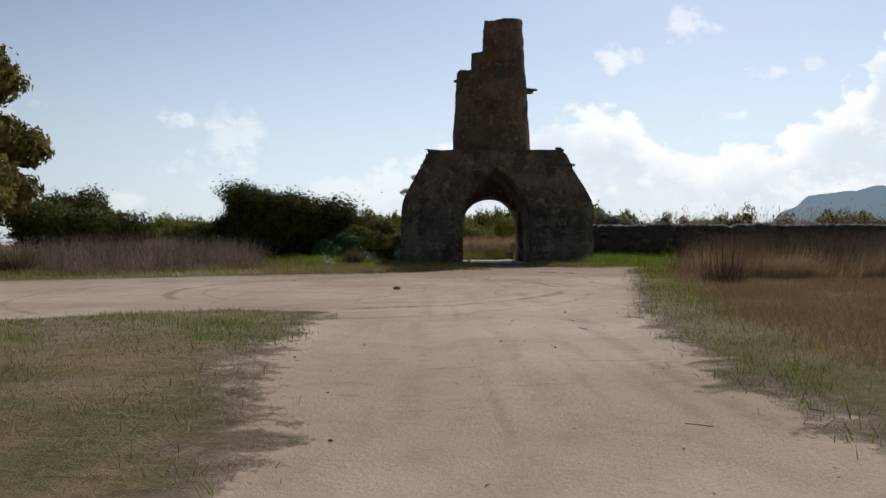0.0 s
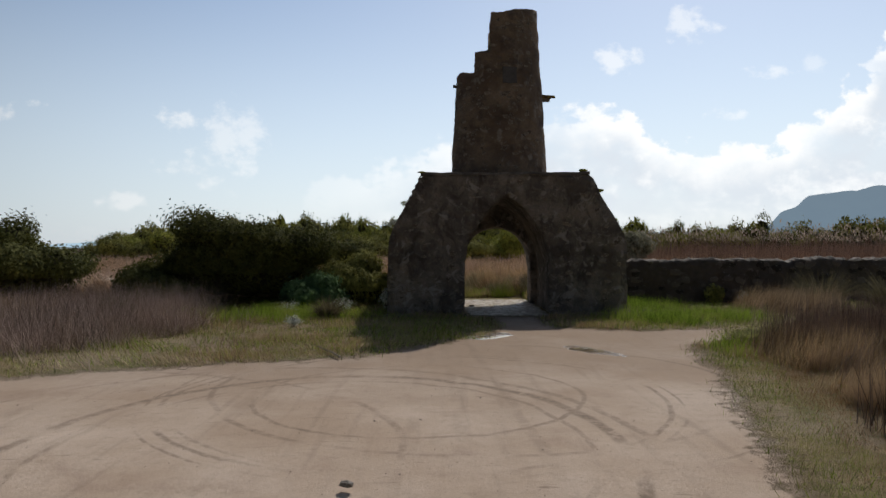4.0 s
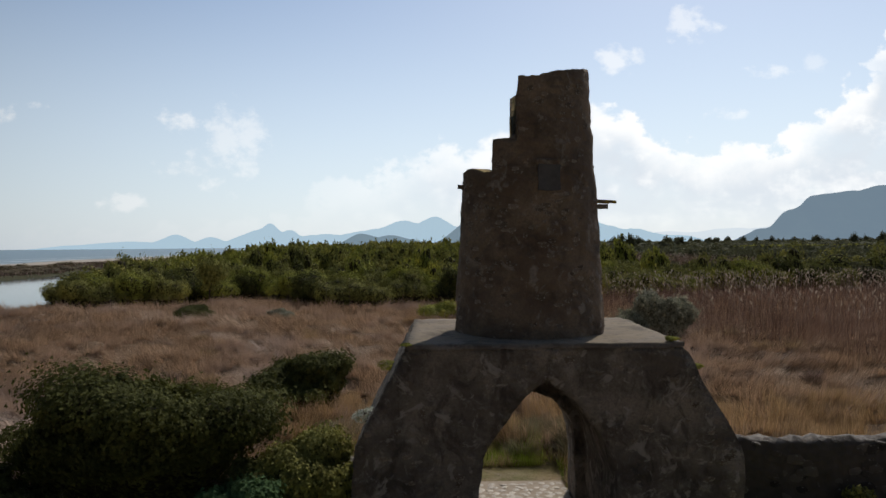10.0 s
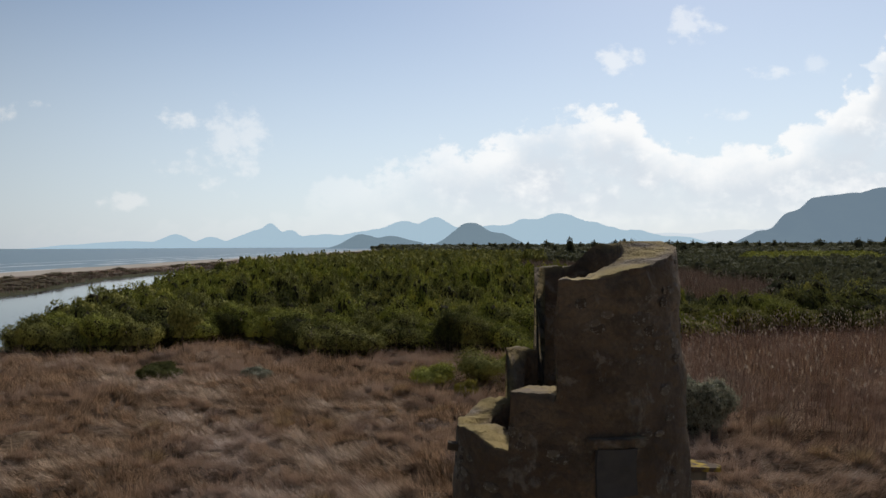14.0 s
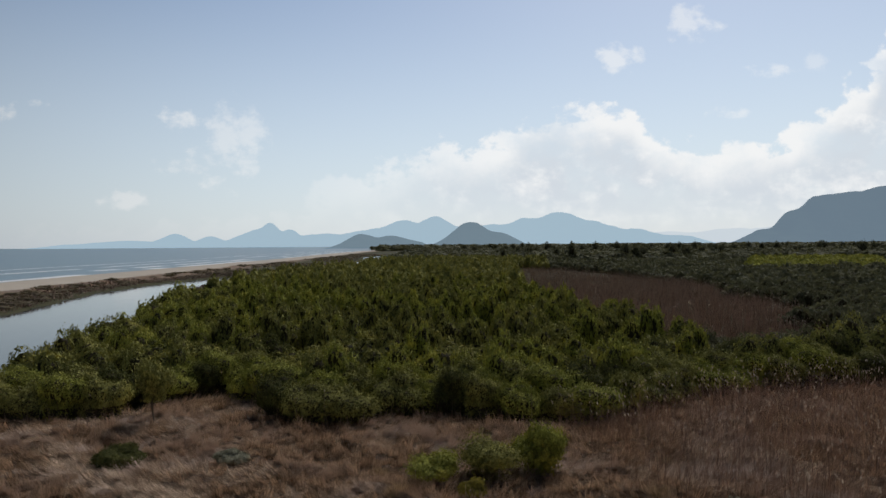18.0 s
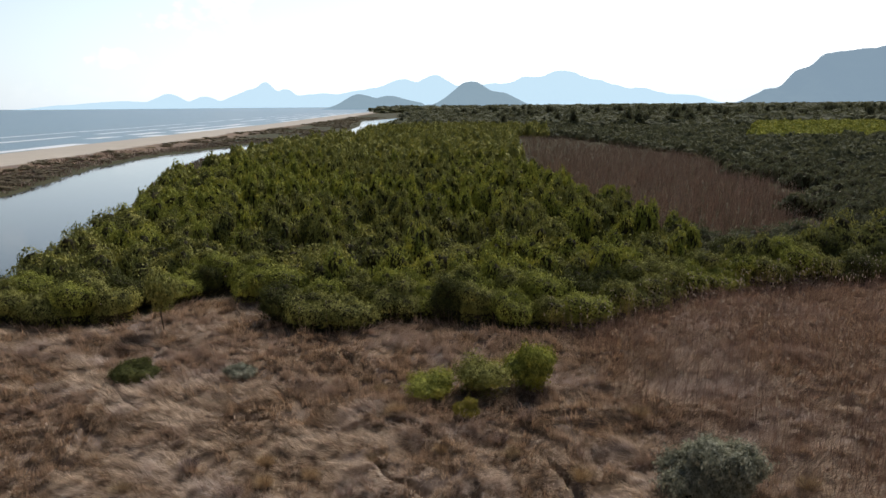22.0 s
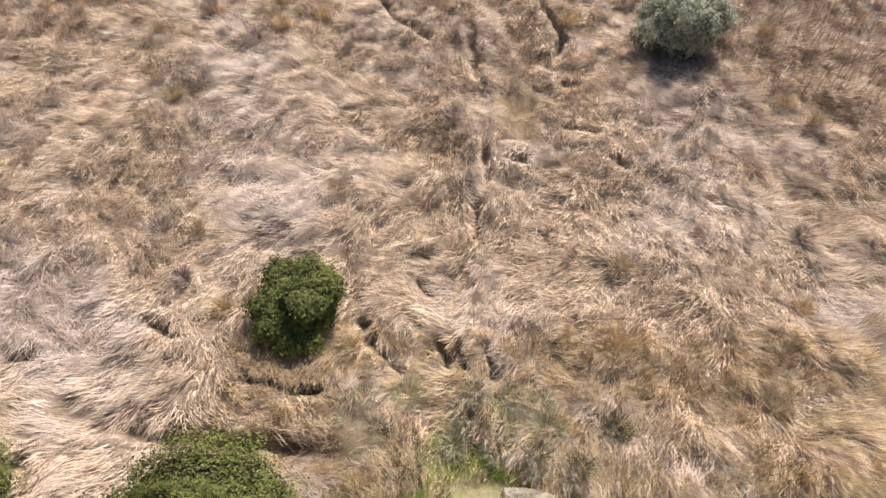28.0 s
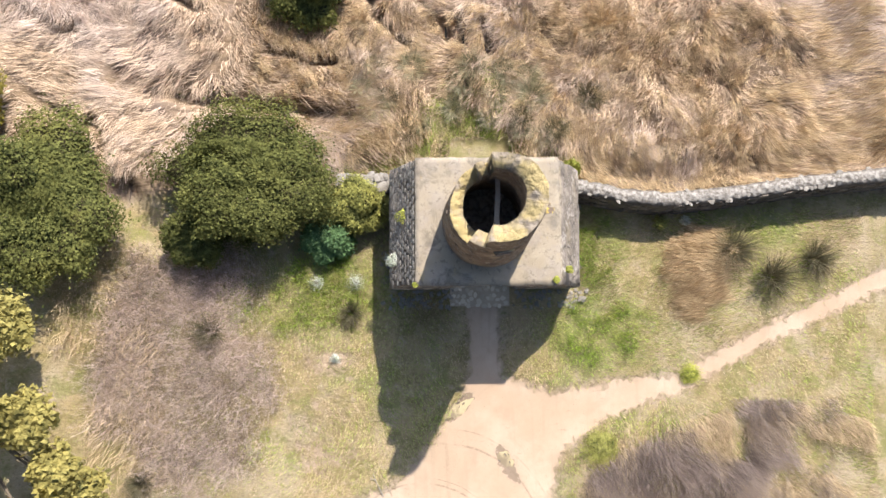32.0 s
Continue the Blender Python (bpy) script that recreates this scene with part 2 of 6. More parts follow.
M["leaf_grey"] = leaf_mat("leaf_grey", (0.07, 0.07, 0.04), (0.62, 0.60, 0.45), (0.66, 0.63, 0.49), (0.35, 0.35, 0.2), 0.35)
M["leaf_yellow"] = leaf_mat("leaf_yellow", (0.16, 0.14, 0.03), (0.36, 0.30, 0.06), (0.42, 0.34, 0.06), (0.5, 0.42, 0.08))
M["leaf_scrub"] = leaf_mat("leaf_scrub", (0.07, 0.075, 0.045), (0.185, 0.185, 0.10), (0.20, 0.19, 0.09), (0.30, 0.28, 0.12), 0.2)
M["leaf_dune"] = leaf_mat("leaf_dune", (0.11, 0.09, 0.06), (0.23, 0.185, 0.12), (0.2, 0.17, 0.09), (0.3, 0.25, 0.14), 0.3)
M["leaf_euc"] = leaf_mat("leaf_euc", (0.11, 0.095, 0.03), (0.44, 0.37, 0.12), (0.50, 0.41, 0.12), (0.55, 0.46, 0.12), 0.2)
M["blade_dry"] = blade_mat("blade_dry", (0.17, 0.11, 0.065), (0.77, 0.58, 0.41), (0.57, 0.45, 0.37), 0.1, 0.14)
M["blade_gold"] = blade_mat("blade_gold", (0.26, 0.17, 0.085), (0.74, 0.56, 0.34), (0.58, 0.43, 0.26), 0.12, 0.3)
M["blade_reed"] = blade_mat("blade_reed", (0.125, 0.08, 0.057), (0.45, 0.31, 0.235), (0.36, 0.25, 0.195), 0.04)
M["blade_plume"] = blade_mat("blade_plume", (0.36, 0.28, 0.21), (0.58, 0.48, 0.37), (0.5, 0.40, 0.31))
M["blade_green"] = blade_mat("blade_green", (0.065, 0.11, 0.014), (0.40, 0.49, 0.08), (0.46, 0.42, 0.15), 0.22, 0.9)
M["blade_lush"] = blade_mat("blade_lush", (0.07, 0.13, 0.014), (0.42, 0.56, 0.08), (0.46, 0.46, 0.13), 0.25, 1.1)
M["blade_tan"] = blade_mat("blade_tan", (0.14, 0.095, 0.048), (0.68, 0.52, 0.32), (0.50, 0.37, 0.245), 0.15, 0.9)
M["blade_rush"] = blade_mat("blade_rush", (0.10, 0.09, 0.05), (0.22, 0.19, 0.11), (0.20, 0.15, 0.10))
M["blade_brown"] = blade_mat("blade_brown", (0.10, 0.07, 0.056), (0.60, 0.465, 0.385), (0.54, 0.415, 0.35), 0.02)
M["blade_sedge"] = blade_mat("blade_sedge", (0.05, 0.036, 0.03), (0.36, 0.275, 0.23), (0.32, 0.245, 0.205), 0.02)
M["blade_sage"] = blade_mat("blade_sage", (0.16, 0.15, 0.08), (0.52, 0.48, 0.31), (0.42, 0.37, 0.23), 0.1, 0.8)
M["blade_rust"] = blade_mat("blade_rust", (0.22, 0.13, 0.065), (0.52, 0.345, 0.19), (0.40, 0.25, 0.13), 0.22)
M["flower"] = blade_mat("flower", (0.24, 0.28, 0.16), (0.80, 0.80, 0.72), (0.70, 0.70, 0.60))

m = Mat("bark", 0.95)
M["bark"] = m.colour(m.mix(m.noise(6.0), (0.06, 0.045, 0.032), (0.20, 0.16, 0.12))).bump(m.noise(18.0), 0.6, 0.03).m
m = Mat("litter", 0.95, 0.1)
M["litter"] = m.colour(m.mix(m.island(), (0.05, 0.035, 0.025), (0.24, 0.18, 0.12))).m
m = Mat("dead_wood", 0.9)
M["dead_wood"] = m.colour(m.mix(m.noise(9.0, vec=m.pos((1, 6, 1))), (0.18, 0.15, 0.12), (0.42, 0.37, 0.31))).m


def stone_colour(m, base_a, base_b, lichen=0.35, pale=0.5):
    big = m.noise(0.9, 5.0, 0.6)
    mid = m.noise(3.5, 6.0, 0.62, warp=0.6)
    fine = m.noise(24.0, 5.0, 0.6)
    c = m.mix(m.ramp(big, 0.35, 0.68), base_a, base_b)
    c = m.mix(m.math("MULTIPLY", m.ramp(mid, 0.56, 0.68), pale), c, (0.42, 0.38, 0.33))
    c = m.mix(m.math("MULTIPLY", m.ramp(m.noise(1.6, 6.0, 0.75), 0.48, 0.66), 0.6), c, (0.07, 0.06, 0.05))
    c = m.mix(m.math("MULTIPLY", m.ramp(fine, 0.35, 0.7), 0.4), c, (0.12, 0.10, 0.085))
    c = m.mix(m.math("MULTIPLY", m.ramp(m.noise(2.3, 7.0, 0.75, warp=0.4), 0.58, 0.66), 0.45), c, (0.46, 0.41, 0.35))
    # upward faces are painted paler in place of sunlight; lichen is laid on after
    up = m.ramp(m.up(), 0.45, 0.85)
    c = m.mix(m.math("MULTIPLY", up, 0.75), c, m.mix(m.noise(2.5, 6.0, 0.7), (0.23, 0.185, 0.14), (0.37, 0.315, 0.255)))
    li = m.math("MULTIPLY", m.math("MULTIPLY", up, m.ramp(m.noise(1.4, 4.0), 0.36, 0.55)), lichen)
    c = m.mix(li, c, (0.42, 0.32, 0.13))
    return c, mid, fine


def relief(m, mid, fine, strength=0.8, dist=0.05):
    vor = m.n("ShaderNodeTexVoronoi", Scale=5.5)
    m.link(m.pos((1, 1, 1.5)), vor.inputs["Vector"])
    h = m.math("ADD", m.math("MULTIPLY", mid, 0.8), m.math("MULTIPLY", fine, 0.35))
    h = m.math("SUBTRACT", h, m.math("MULTIPLY", vor.outputs["Distance"], 0.5))
    m.bump(h, strength, dist)


m = Mat("render_old", 0.95, 0.1)
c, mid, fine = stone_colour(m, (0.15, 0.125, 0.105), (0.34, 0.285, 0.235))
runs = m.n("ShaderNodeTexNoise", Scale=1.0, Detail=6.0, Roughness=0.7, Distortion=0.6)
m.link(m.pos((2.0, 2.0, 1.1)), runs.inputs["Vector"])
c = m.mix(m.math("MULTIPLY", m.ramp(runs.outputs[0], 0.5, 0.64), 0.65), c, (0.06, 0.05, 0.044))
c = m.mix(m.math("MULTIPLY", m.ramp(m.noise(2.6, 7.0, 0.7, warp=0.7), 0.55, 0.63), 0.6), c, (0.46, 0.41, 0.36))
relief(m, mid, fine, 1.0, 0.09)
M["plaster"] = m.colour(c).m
m = Mat("shaft_stone", 0.95, 0.1)
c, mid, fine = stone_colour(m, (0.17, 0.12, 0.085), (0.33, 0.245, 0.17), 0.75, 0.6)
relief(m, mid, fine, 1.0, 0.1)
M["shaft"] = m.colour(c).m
m = Mat("roof_cement", 0.95, 0.1)
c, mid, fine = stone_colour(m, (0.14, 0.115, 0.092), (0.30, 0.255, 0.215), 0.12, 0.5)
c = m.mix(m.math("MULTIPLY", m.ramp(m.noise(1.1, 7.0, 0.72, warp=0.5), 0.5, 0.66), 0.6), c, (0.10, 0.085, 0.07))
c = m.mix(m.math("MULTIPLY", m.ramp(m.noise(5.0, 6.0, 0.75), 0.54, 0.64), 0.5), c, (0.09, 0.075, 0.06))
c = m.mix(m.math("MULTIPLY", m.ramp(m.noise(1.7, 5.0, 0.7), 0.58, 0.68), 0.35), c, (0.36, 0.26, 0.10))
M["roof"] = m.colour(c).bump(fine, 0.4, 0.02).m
m = Mat("rubble", 0.95, 0.1)
c = m.mix(m.random(), (0.17, 0.145, 0.12), (0.31, 0.275, 0.235))
c = m.mix(m.ramp(m.noise(4.0, 5.0, 0.65), 0.45, 0.7), c, (0.14, 0.12, 0.10))
# tops of the stones tinted paler, as light from above would make them
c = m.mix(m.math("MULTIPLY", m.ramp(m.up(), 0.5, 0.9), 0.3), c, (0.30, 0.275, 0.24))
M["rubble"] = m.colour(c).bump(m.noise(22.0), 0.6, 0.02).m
m = Mat("wall_stone", 0.95, 0.1)
c = m.mix(m.random(), (0.11, 0.085, 0.064), (0.28, 0.225, 0.175))
c = m.mix(m.ramp(m.noise(5.0, 5.0, 0.7), 0.5, 0.66), c, (0.45, 0.40, 0.34))
M["wall_stone"] = m.colour(c).bump(m.noise(22.0, 5.0, 0.7), 0.7, 0.02).m
# backlit side of the field wall: its shade is put into the stone colour
m = Mat("wall_shaded", 0.95, 0.1)
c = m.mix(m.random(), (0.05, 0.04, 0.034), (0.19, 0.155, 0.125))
M["wall_shaded"] = m.colour(m.mix(m.ramp(m.noise(5.0, 5.0, 0.7), 0.56, 0.7), c, (0.30, 0.27, 0.23))).bump(m.noise(22.0, 5.0, 0.7), 0.7, 0.02).m
m = Mat("rubble_core", 0.97, 0.1)
vor = m.n("ShaderNodeTexVoronoi", Scale=5.0)
m.link(m.pos(), vor.inputs["Vector"])
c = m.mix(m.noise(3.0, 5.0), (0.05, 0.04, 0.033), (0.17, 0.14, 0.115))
# sunlit top put into the colour: upward faces pale, sides left dark
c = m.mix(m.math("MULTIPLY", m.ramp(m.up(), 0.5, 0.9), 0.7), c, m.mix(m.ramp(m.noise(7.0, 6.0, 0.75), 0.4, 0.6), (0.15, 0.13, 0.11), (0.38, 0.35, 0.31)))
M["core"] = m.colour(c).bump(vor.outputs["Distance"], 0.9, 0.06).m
m = Mat("cobble", 0.5, 0.5)
c = m.mix(m.random(), (0.42, 0.345, 0.25), (0.66, 0.57, 0.43))
M["cobble"] = m.colour(m.mix(m.math("MULTIPLY", m.noise(9.0), 0.3), c, (0.26, 0.21, 0.16))).bump(m.noise(30.0), 0.4, 0.01).m
m = Mat("mortar", 0.95, 0.1)
M["mortar"] = m.colour(m.mix(m.noise(6.0, 6.0, 0.7), (0.30, 0.24, 0.17), (0.52, 0.43, 0.33))).bump(m.noise(20.0), 0.5, 0.02).m
m = Mat("lichen_plank", 0.9, 0.1)
c = m.mix(m.ramp(m.noise(7.0, 4.0), 0.42, 0.55), (0.16, 0.12, 0.09), (0.50, 0.36, 0.08))
M["plank"] = m.colour(c).bump(m.noise(12.0, vec=m.pos((1, 9, 1))), 0.5, 0.01).m
m = Mat("dark_infill", 0.95, 0.1)
M["infill"] = m.colour(m.mix(m.noise(8.0), (0.075, 0.072, 0.075), (0.15, 0.142, 0.138))).bump(m.noise(20.0), 0.4, 0.01).m

# ground: sand track, green turf, straw, mud
m = Mat("ground_soil", 0.95, 0.15)
P = m.pos()
edge = m.math("MULTIPLY", m.math("SUBTRACT", m.noise(2.4, 11.0, 0.75), 0.5), 1.3)
road = m.ramp(m.math("ADD", m.attr("road"), edge), 0.36, 0.66)
green = m.ramp(m.math("ADD", m.attr("green"), m.math("MULTIPLY", m.math("SUBTRACT", m.noise(0.8, 6.0, 0.7), 0.5), 1.3)), 0.35, 0.75)
beach = m.ramp(m.math("ADD", m.attr("beach"), m.math("MULTIPLY", m.math("SUBTRACT", m.noise(0.06, 5.0, 0.7), 0.5), 0.9)), 0.4, 0.6)
wood = m.attr("wood")
sand = m.mix(m.ramp(m.noise(0.35, 5.0, 0.6), 0.35, 0.7), (0.50, 0.365, 0.255), (0.68, 0.54, 0.42))
sand = m.mix(m.math("MULTIPLY", m.ramp(m.noise(5.0, 6.0, 0.7), 0.5, 0.75), 0.35), sand, (0.33, 0.24, 0.165))
sand = m.mix(m.math("MULTIPLY", m.ramp(m.noise(0.9, 6.0, 0.65, warp=0.8), 0.5, 0.72), 0.4), sand, (0.36, 0.25, 0.18))
wav = m.n("ShaderNodeTexNoise", Scale=1.0, Detail=6.0, Roughness=0.6)
m.link(m.pos((4.5, 0.3, 1), turn=0.06), wav.inputs["Vector"])
sand = m.mix(m.math("MULTIPLY", m.ramp(wav.outputs[0], 0.52, 0.72), 0.3), sand, (0.28, 0.205, 0.145))
# tyre tracks turning on the sand: middle, half axes, width, strength
sp = m.n("ShaderNodeSeparateXYZ")
m.link(P, sp.inputs[0])
wobble = m.math("MULTIPLY", m.math("SUBTRACT", m.noise(0.7, 3.0), 0.5), 0.5)
TRACKS = [(-3.3, -13.0, 3.15, 3.8, 0.10, 0.9), (-3.25, -12.9, 2.75, 3.3, 0.05, 0.6), (-4.1, -13.3, 4.3, 4.9, 0.08, 0.6), (-2.35, -10.6, 3.3, 3.3, 0.05, 0.8), (-2.35, -10.6, 3.48, 3.5, 0.03, 0.7),
          (-2.3, -10.5, 2.2, 2.2, 0.05, 0.7), (-1.5, -9.6, 3.75, 3.75, 0.06, 0.7), (-1.5, -9.7, 4.3, 4.4, 0.04, 0.5), (-62.3, -15.0, 60, 140, 0.10, 0.22), (-61.7, -20.0, 60, 160, 0.12, 0.25), (-60.9, -20.0, 60, 110, 0.10, 0.3),
          (-8.0, -13.2, 5.6, 4.6, 0.06, 0.6)]
tracks = None
for cx, cy, ra, rb, wd, st in TRACKS:
    u = m.math("DIVIDE", m.math("SUBTRACT", sp.outputs[0], cx), ra)
    v = m.math("DIVIDE", m.math("SUBTRACT", sp.outputs[1], cy), rb)
    d = m.math("SUBTRACT", m.math("POWER", m.math("ADD", m.math("MULTIPLY", u, u), m.math("MULTIPLY", v, v)), 0.5), 1.0)
    d = m.math("ABSOLUTE", m.math("ADD", m.math("MULTIPLY", d, min(ra, rb)), m.math("MULTIPLY", wobble, 0.35)))
    g = m.math("MULTIPLY", m.ramp(d, wd, wd * 0.35), st)
    tracks = g if tracks is None else m.math("MAXIMUM", tracks, g)
broken = m.math("MULTIPLY", m.ramp(m.noise(0.55, 4.0, 0.6), 0.40, 0.58), m.ramp(m.noise(9.0, 5.0, 0.7), 0.30, 0.58))
tracks = m.math("MULTIPLY", tracks, broken)
damp = m.math("MULTIPLY", m.ramp(m.math("ADD", sp.outputs[1], m.math("MULTIPLY", m.noise(0.5, 4.0), 4.0)), -11.0, -4.5), 0.6)
sand = m.mix(damp, sand, (0.31, 0.215, 0.14))   # damp sand towards the tower
sand = m.mix(m.math("MULTIPLY", tracks, 0.85), sand, (0.19, 0.135, 0.092))
smear = m.n("ShaderNodeTexNoise", Scale=1.0, Detail=7.0, Roughness=0.7)
m.link(m.pos((1.6, 9.0, 1), turn=-0.3), smear.inputs["Vector"])
sand = m.mix(m.math("MULTIPLY", m.math("MULTIPLY", m.ramp(smear.outputs[0], 0.60, 0.70), m.ramp(m.noise(0.4, 4.0), 0.42, 0.56)), 0.7), sand, (0.20, 0.145, 0.10))
sand = m.mix(m.math("MULTIPLY", m.ramp(m.noise(90.0, 4.0, 0.7), 0.42, 0.72), 0.32), sand, (0.24, 0.175, 0.125))
peb = m.n("ShaderNodeTexVoronoi", Scale=26.0)
m.link(P, peb.inputs["Vector"])
sand = m.mix(m.math("MULTIPLY", m.math("MULTIPLY", m.ramp(peb.outputs["Distance"], 0.20, 0.08), m.ramp(m.noise(1.3, 4.0), 0.48, 0.62)), 0.6), sand, (0.20, 0.155, 0.12))
wet = m.ramp(m.math("ADD", m.attr("wet"), m.math("MULTIPLY", m.math("SUBTRACT", m.noise(4.5, 6.0, 0.7), 0.5), 1.5)), 0.45, 0.62)
wet = m.math("MULTIPLY", wet, m.ramp(m.attr("wet"), 0.05, 0.3))
sand = m.mix(m.math("MULTIPLY", wet, 0.8), sand, (0.20, 0.145, 0.10))
turf = m.mix(m.ramp(m.noise(1.1, 7.0, 0.72), 0.38, 0.62), (0.18, 0.155, 0.05), (0.38, 0.285, 0.155))
turf = m.mix(m.ramp(m.noise(0.35, 5.0, 0.6), 0.46, 0.64), turf, (0.40, 0.325, 0.215))
turf = m.mix(m.math("MULTIPLY", m.ramp(m.noise(0.75, 6.0, 0.7, warp=0.4), 0.50, 0.62), 0.7), turf, (0.15, 0.175, 0.04))
turf = m.mix(m.math("MULTIPLY", m.ramp(m.noise(1.7, 7.0, 0.72), 0.53, 0.66), 0.85), turf, (0.40, 0.31, 0.235))
turf = m.mix(m.attr("lush"), turf, (0.13, 0.19, 0.03))
turf = m.mix(m.math("MULTIPLY", m.ramp(m.noise(22.0, 5.0, 0.75), 0.35, 0.65), 0.6), turf, (0.30, 0.225, 0.13))
turf = m.mix(m.math("MULTIPLY", m.ramp(m.noise(7.0, 6.0, 0.75), 0.52, 0.64), 0.45), turf, (0.10, 0.075, 0.04))
turf = m.mix(m.math("MULTIPLY", m.ramp(m.noise(48.0, 5.0, 0.75), 0.5, 0.66), 0.35), turf, (0.09, 0.07, 0.035))
streak = m.n("ShaderNodeTexNoise", Scale=1.0, Detail=7.0, Roughness=0.65, Distortion=1.2)
m.link(m.pos((1.4, 5.0, 1), turn=0.5), streak.inputs["Vector"])
straw = m.mix(m.ramp(streak.outputs[0], 0.35, 0.66), (0.16, 0.108, 0.066), (0.36, 0.255, 0.165))
straw = m.mix(m.ramp(m.noise(0.16, 5.0, 0.65), 0.45, 0.62), straw, (0.24, 0.18, 0.145))
straw = m.mix(m.math("MULTIPLY", m.ramp(m.noise(3.0, 6.0, 0.7), 0.55, 0.72), 0.6), straw, (0.16, 0.11, 0.07))
litter = m.mix(m.noise(1.2, 5.0), (0.045, 0.045, 0.022), (0.11, 0.10, 0.05))
c = m.mix(wood, straw, litter)
c = m.mix(green, c, turf)
c = m.mix(beach, c, m.mix(m.noise(0.2, 4.0), (0.50, 0.43, 0.34), (0.60, 0.53, 0.44)))
c = m.mix(m.attr("meadow"), c, m.mix(m.noise(0.08, 4.0), (0.13, 0.15, 0.03), (0.21, 0.21, 0.06)))
c = m.mix(road, c, sand)
m.b.inputs["Roughness"].default_value = 0.95
m.link(m.math("SUBTRACT", 0.95, m.math("ADD", m.math("MULTIPLY", road, 0.1), m.math("MULTIPLY", wet, 0.6))), m.b.inputs["Roughness"])
m.link(m.math("ADD", 0.12, m.math("ADD", m.math("MULTIPLY", road, 0.1), m.math("MULTIPLY", wet, 0.4))), m.b.inputs["Specular IOR Level"])
soft = m.math("MULTIPLY", m.math("SUBTRACT", 1.0, road), streak.outputs[0])
grit = m.math("MULTIPLY", m.math("ADD", m.noise(14.0, 8.0, 0.75), m.math("MULTIPLY", m.noise(60.0, 3.0, 0.6), 0.5)), m.math("SUBTRACT", 1.0, m.math("MULTIPLY", road, 0.72)))
M["ground"] = m.colour(c).bump(m.math("ADD", grit, m.math("MULTIPLY", soft, 1.5)), 0.8, 0.05).m

m = Mat("lagoon_water", 0.08, 0.5)
m.b.inputs["IOR"].default_value = 1.33
M["lagoon"] = m.colour((0.045, 0.055, 0.05)).bump(m.noise(1.3, 4.0, vec=m.pos((1, 0.5, 1))), 0.06, 0.05).m
m = Mat("sea_water", 0.3, 0.4)
c = m.mix(m.noise(0.01, 3.0), (0.055, 0.13, 0.17), (0.09, 0.18, 0.21))
M["sea"] = m.colour(c).bump(m.noise(0.25, 5.0, vec=m.pos((0.5, 1.6, 1), turn=0.3)), 0.5, 0.6).m
m = Mat("foam", 0.8)
M["foam"] = m.colour((0.8, 0.82, 0.82)).m
m = Mat("mud", 0.35, 0.5)
M["mud"] = m.colour(m.mix(m.noise(9.0, 4.0), (0.06, 0.042, 0.028), (0.15, 0.11, 0.075))).bump(m.noise(24.0), 0.6, 0.02).m
m = Mat("puddle_water", 0.03, 0.5)
M["puddle"] = m.colour(m.mix(m.ramp(m.noise(2.0), 0.4, 0.6), (0.22, 0.17, 0.11), (0.42, 0.34, 0.20))).m


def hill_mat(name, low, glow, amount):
    """Distant slopes through miles of air; haze painted as emission over the ground colour."""
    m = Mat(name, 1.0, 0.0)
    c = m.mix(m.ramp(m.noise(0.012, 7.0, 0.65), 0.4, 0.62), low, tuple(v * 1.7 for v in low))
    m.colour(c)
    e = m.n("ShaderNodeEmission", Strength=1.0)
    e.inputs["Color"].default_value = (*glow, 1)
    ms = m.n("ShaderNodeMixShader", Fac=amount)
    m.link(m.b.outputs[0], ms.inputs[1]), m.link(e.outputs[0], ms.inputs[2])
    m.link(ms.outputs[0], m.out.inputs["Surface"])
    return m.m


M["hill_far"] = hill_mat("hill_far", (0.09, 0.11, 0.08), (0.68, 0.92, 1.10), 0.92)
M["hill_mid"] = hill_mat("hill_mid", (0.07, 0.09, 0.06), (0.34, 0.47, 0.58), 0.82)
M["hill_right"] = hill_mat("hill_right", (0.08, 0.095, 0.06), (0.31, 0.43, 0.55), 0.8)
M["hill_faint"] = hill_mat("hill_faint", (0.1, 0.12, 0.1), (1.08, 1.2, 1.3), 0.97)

# ---- mesh helpers ----
rng = np.random.default_rng(7)


def raw_mesh(name, verts, faces, mat, smooth=False, attrs=None):
    """A mesh from arrays: verts (n, 3), faces (m, k) with k the same for all."""
    verts, faces = np.asarray(verts, np.float32), np.asarray(faces, np.int32)
    me = bpy.data.meshes.new(name)
    k = faces.shape[1]
    me.vertices.add(len(verts))
    me.vertices.foreach_set("co", verts.ravel())
    me.loops.add(faces.size)
    me.loops.foreach_set("vertex_index", faces.ravel())
    me.polygons.add(len(faces))
    me.polygons.foreach_set("loop_start", np.arange(0, faces.size, k, dtype=np.int32))
    me.update(calc_edges=True)
    if smooth:
        me.polygons.foreach_set("use_smooth", np.ones(len(faces), bool))
    for key, vals in (attrs or {}).items():
        a = me.attributes.new(key, "FLOAT", "POINT")
        a.data.foreach_set("value", np.asarray(vals, np.float32))
    if mat:
        me.materials.append(M[mat])
    return me


def bm_mesh(name, bm, mat, smooth=False):
    me = bpy.data.meshes.new(name)
    bm.to_mesh(me)
    bm.free()
    if smooth:
        for p in me.polygons:
            p.use_smooth = True
    me.materials.append(M[mat])
    return me


def part(name, me, parent, label="", m=None):
    ob = new(name, me)
    ob.parent = parent
    if m is not None:
        ob.matrix_basis = m
    return tagged(ob, label)


def smooth01(a, b, x):
    t = np.clip((x - a) / (b - a), 0, 1)
    return t * t * (3 - 2 * t)


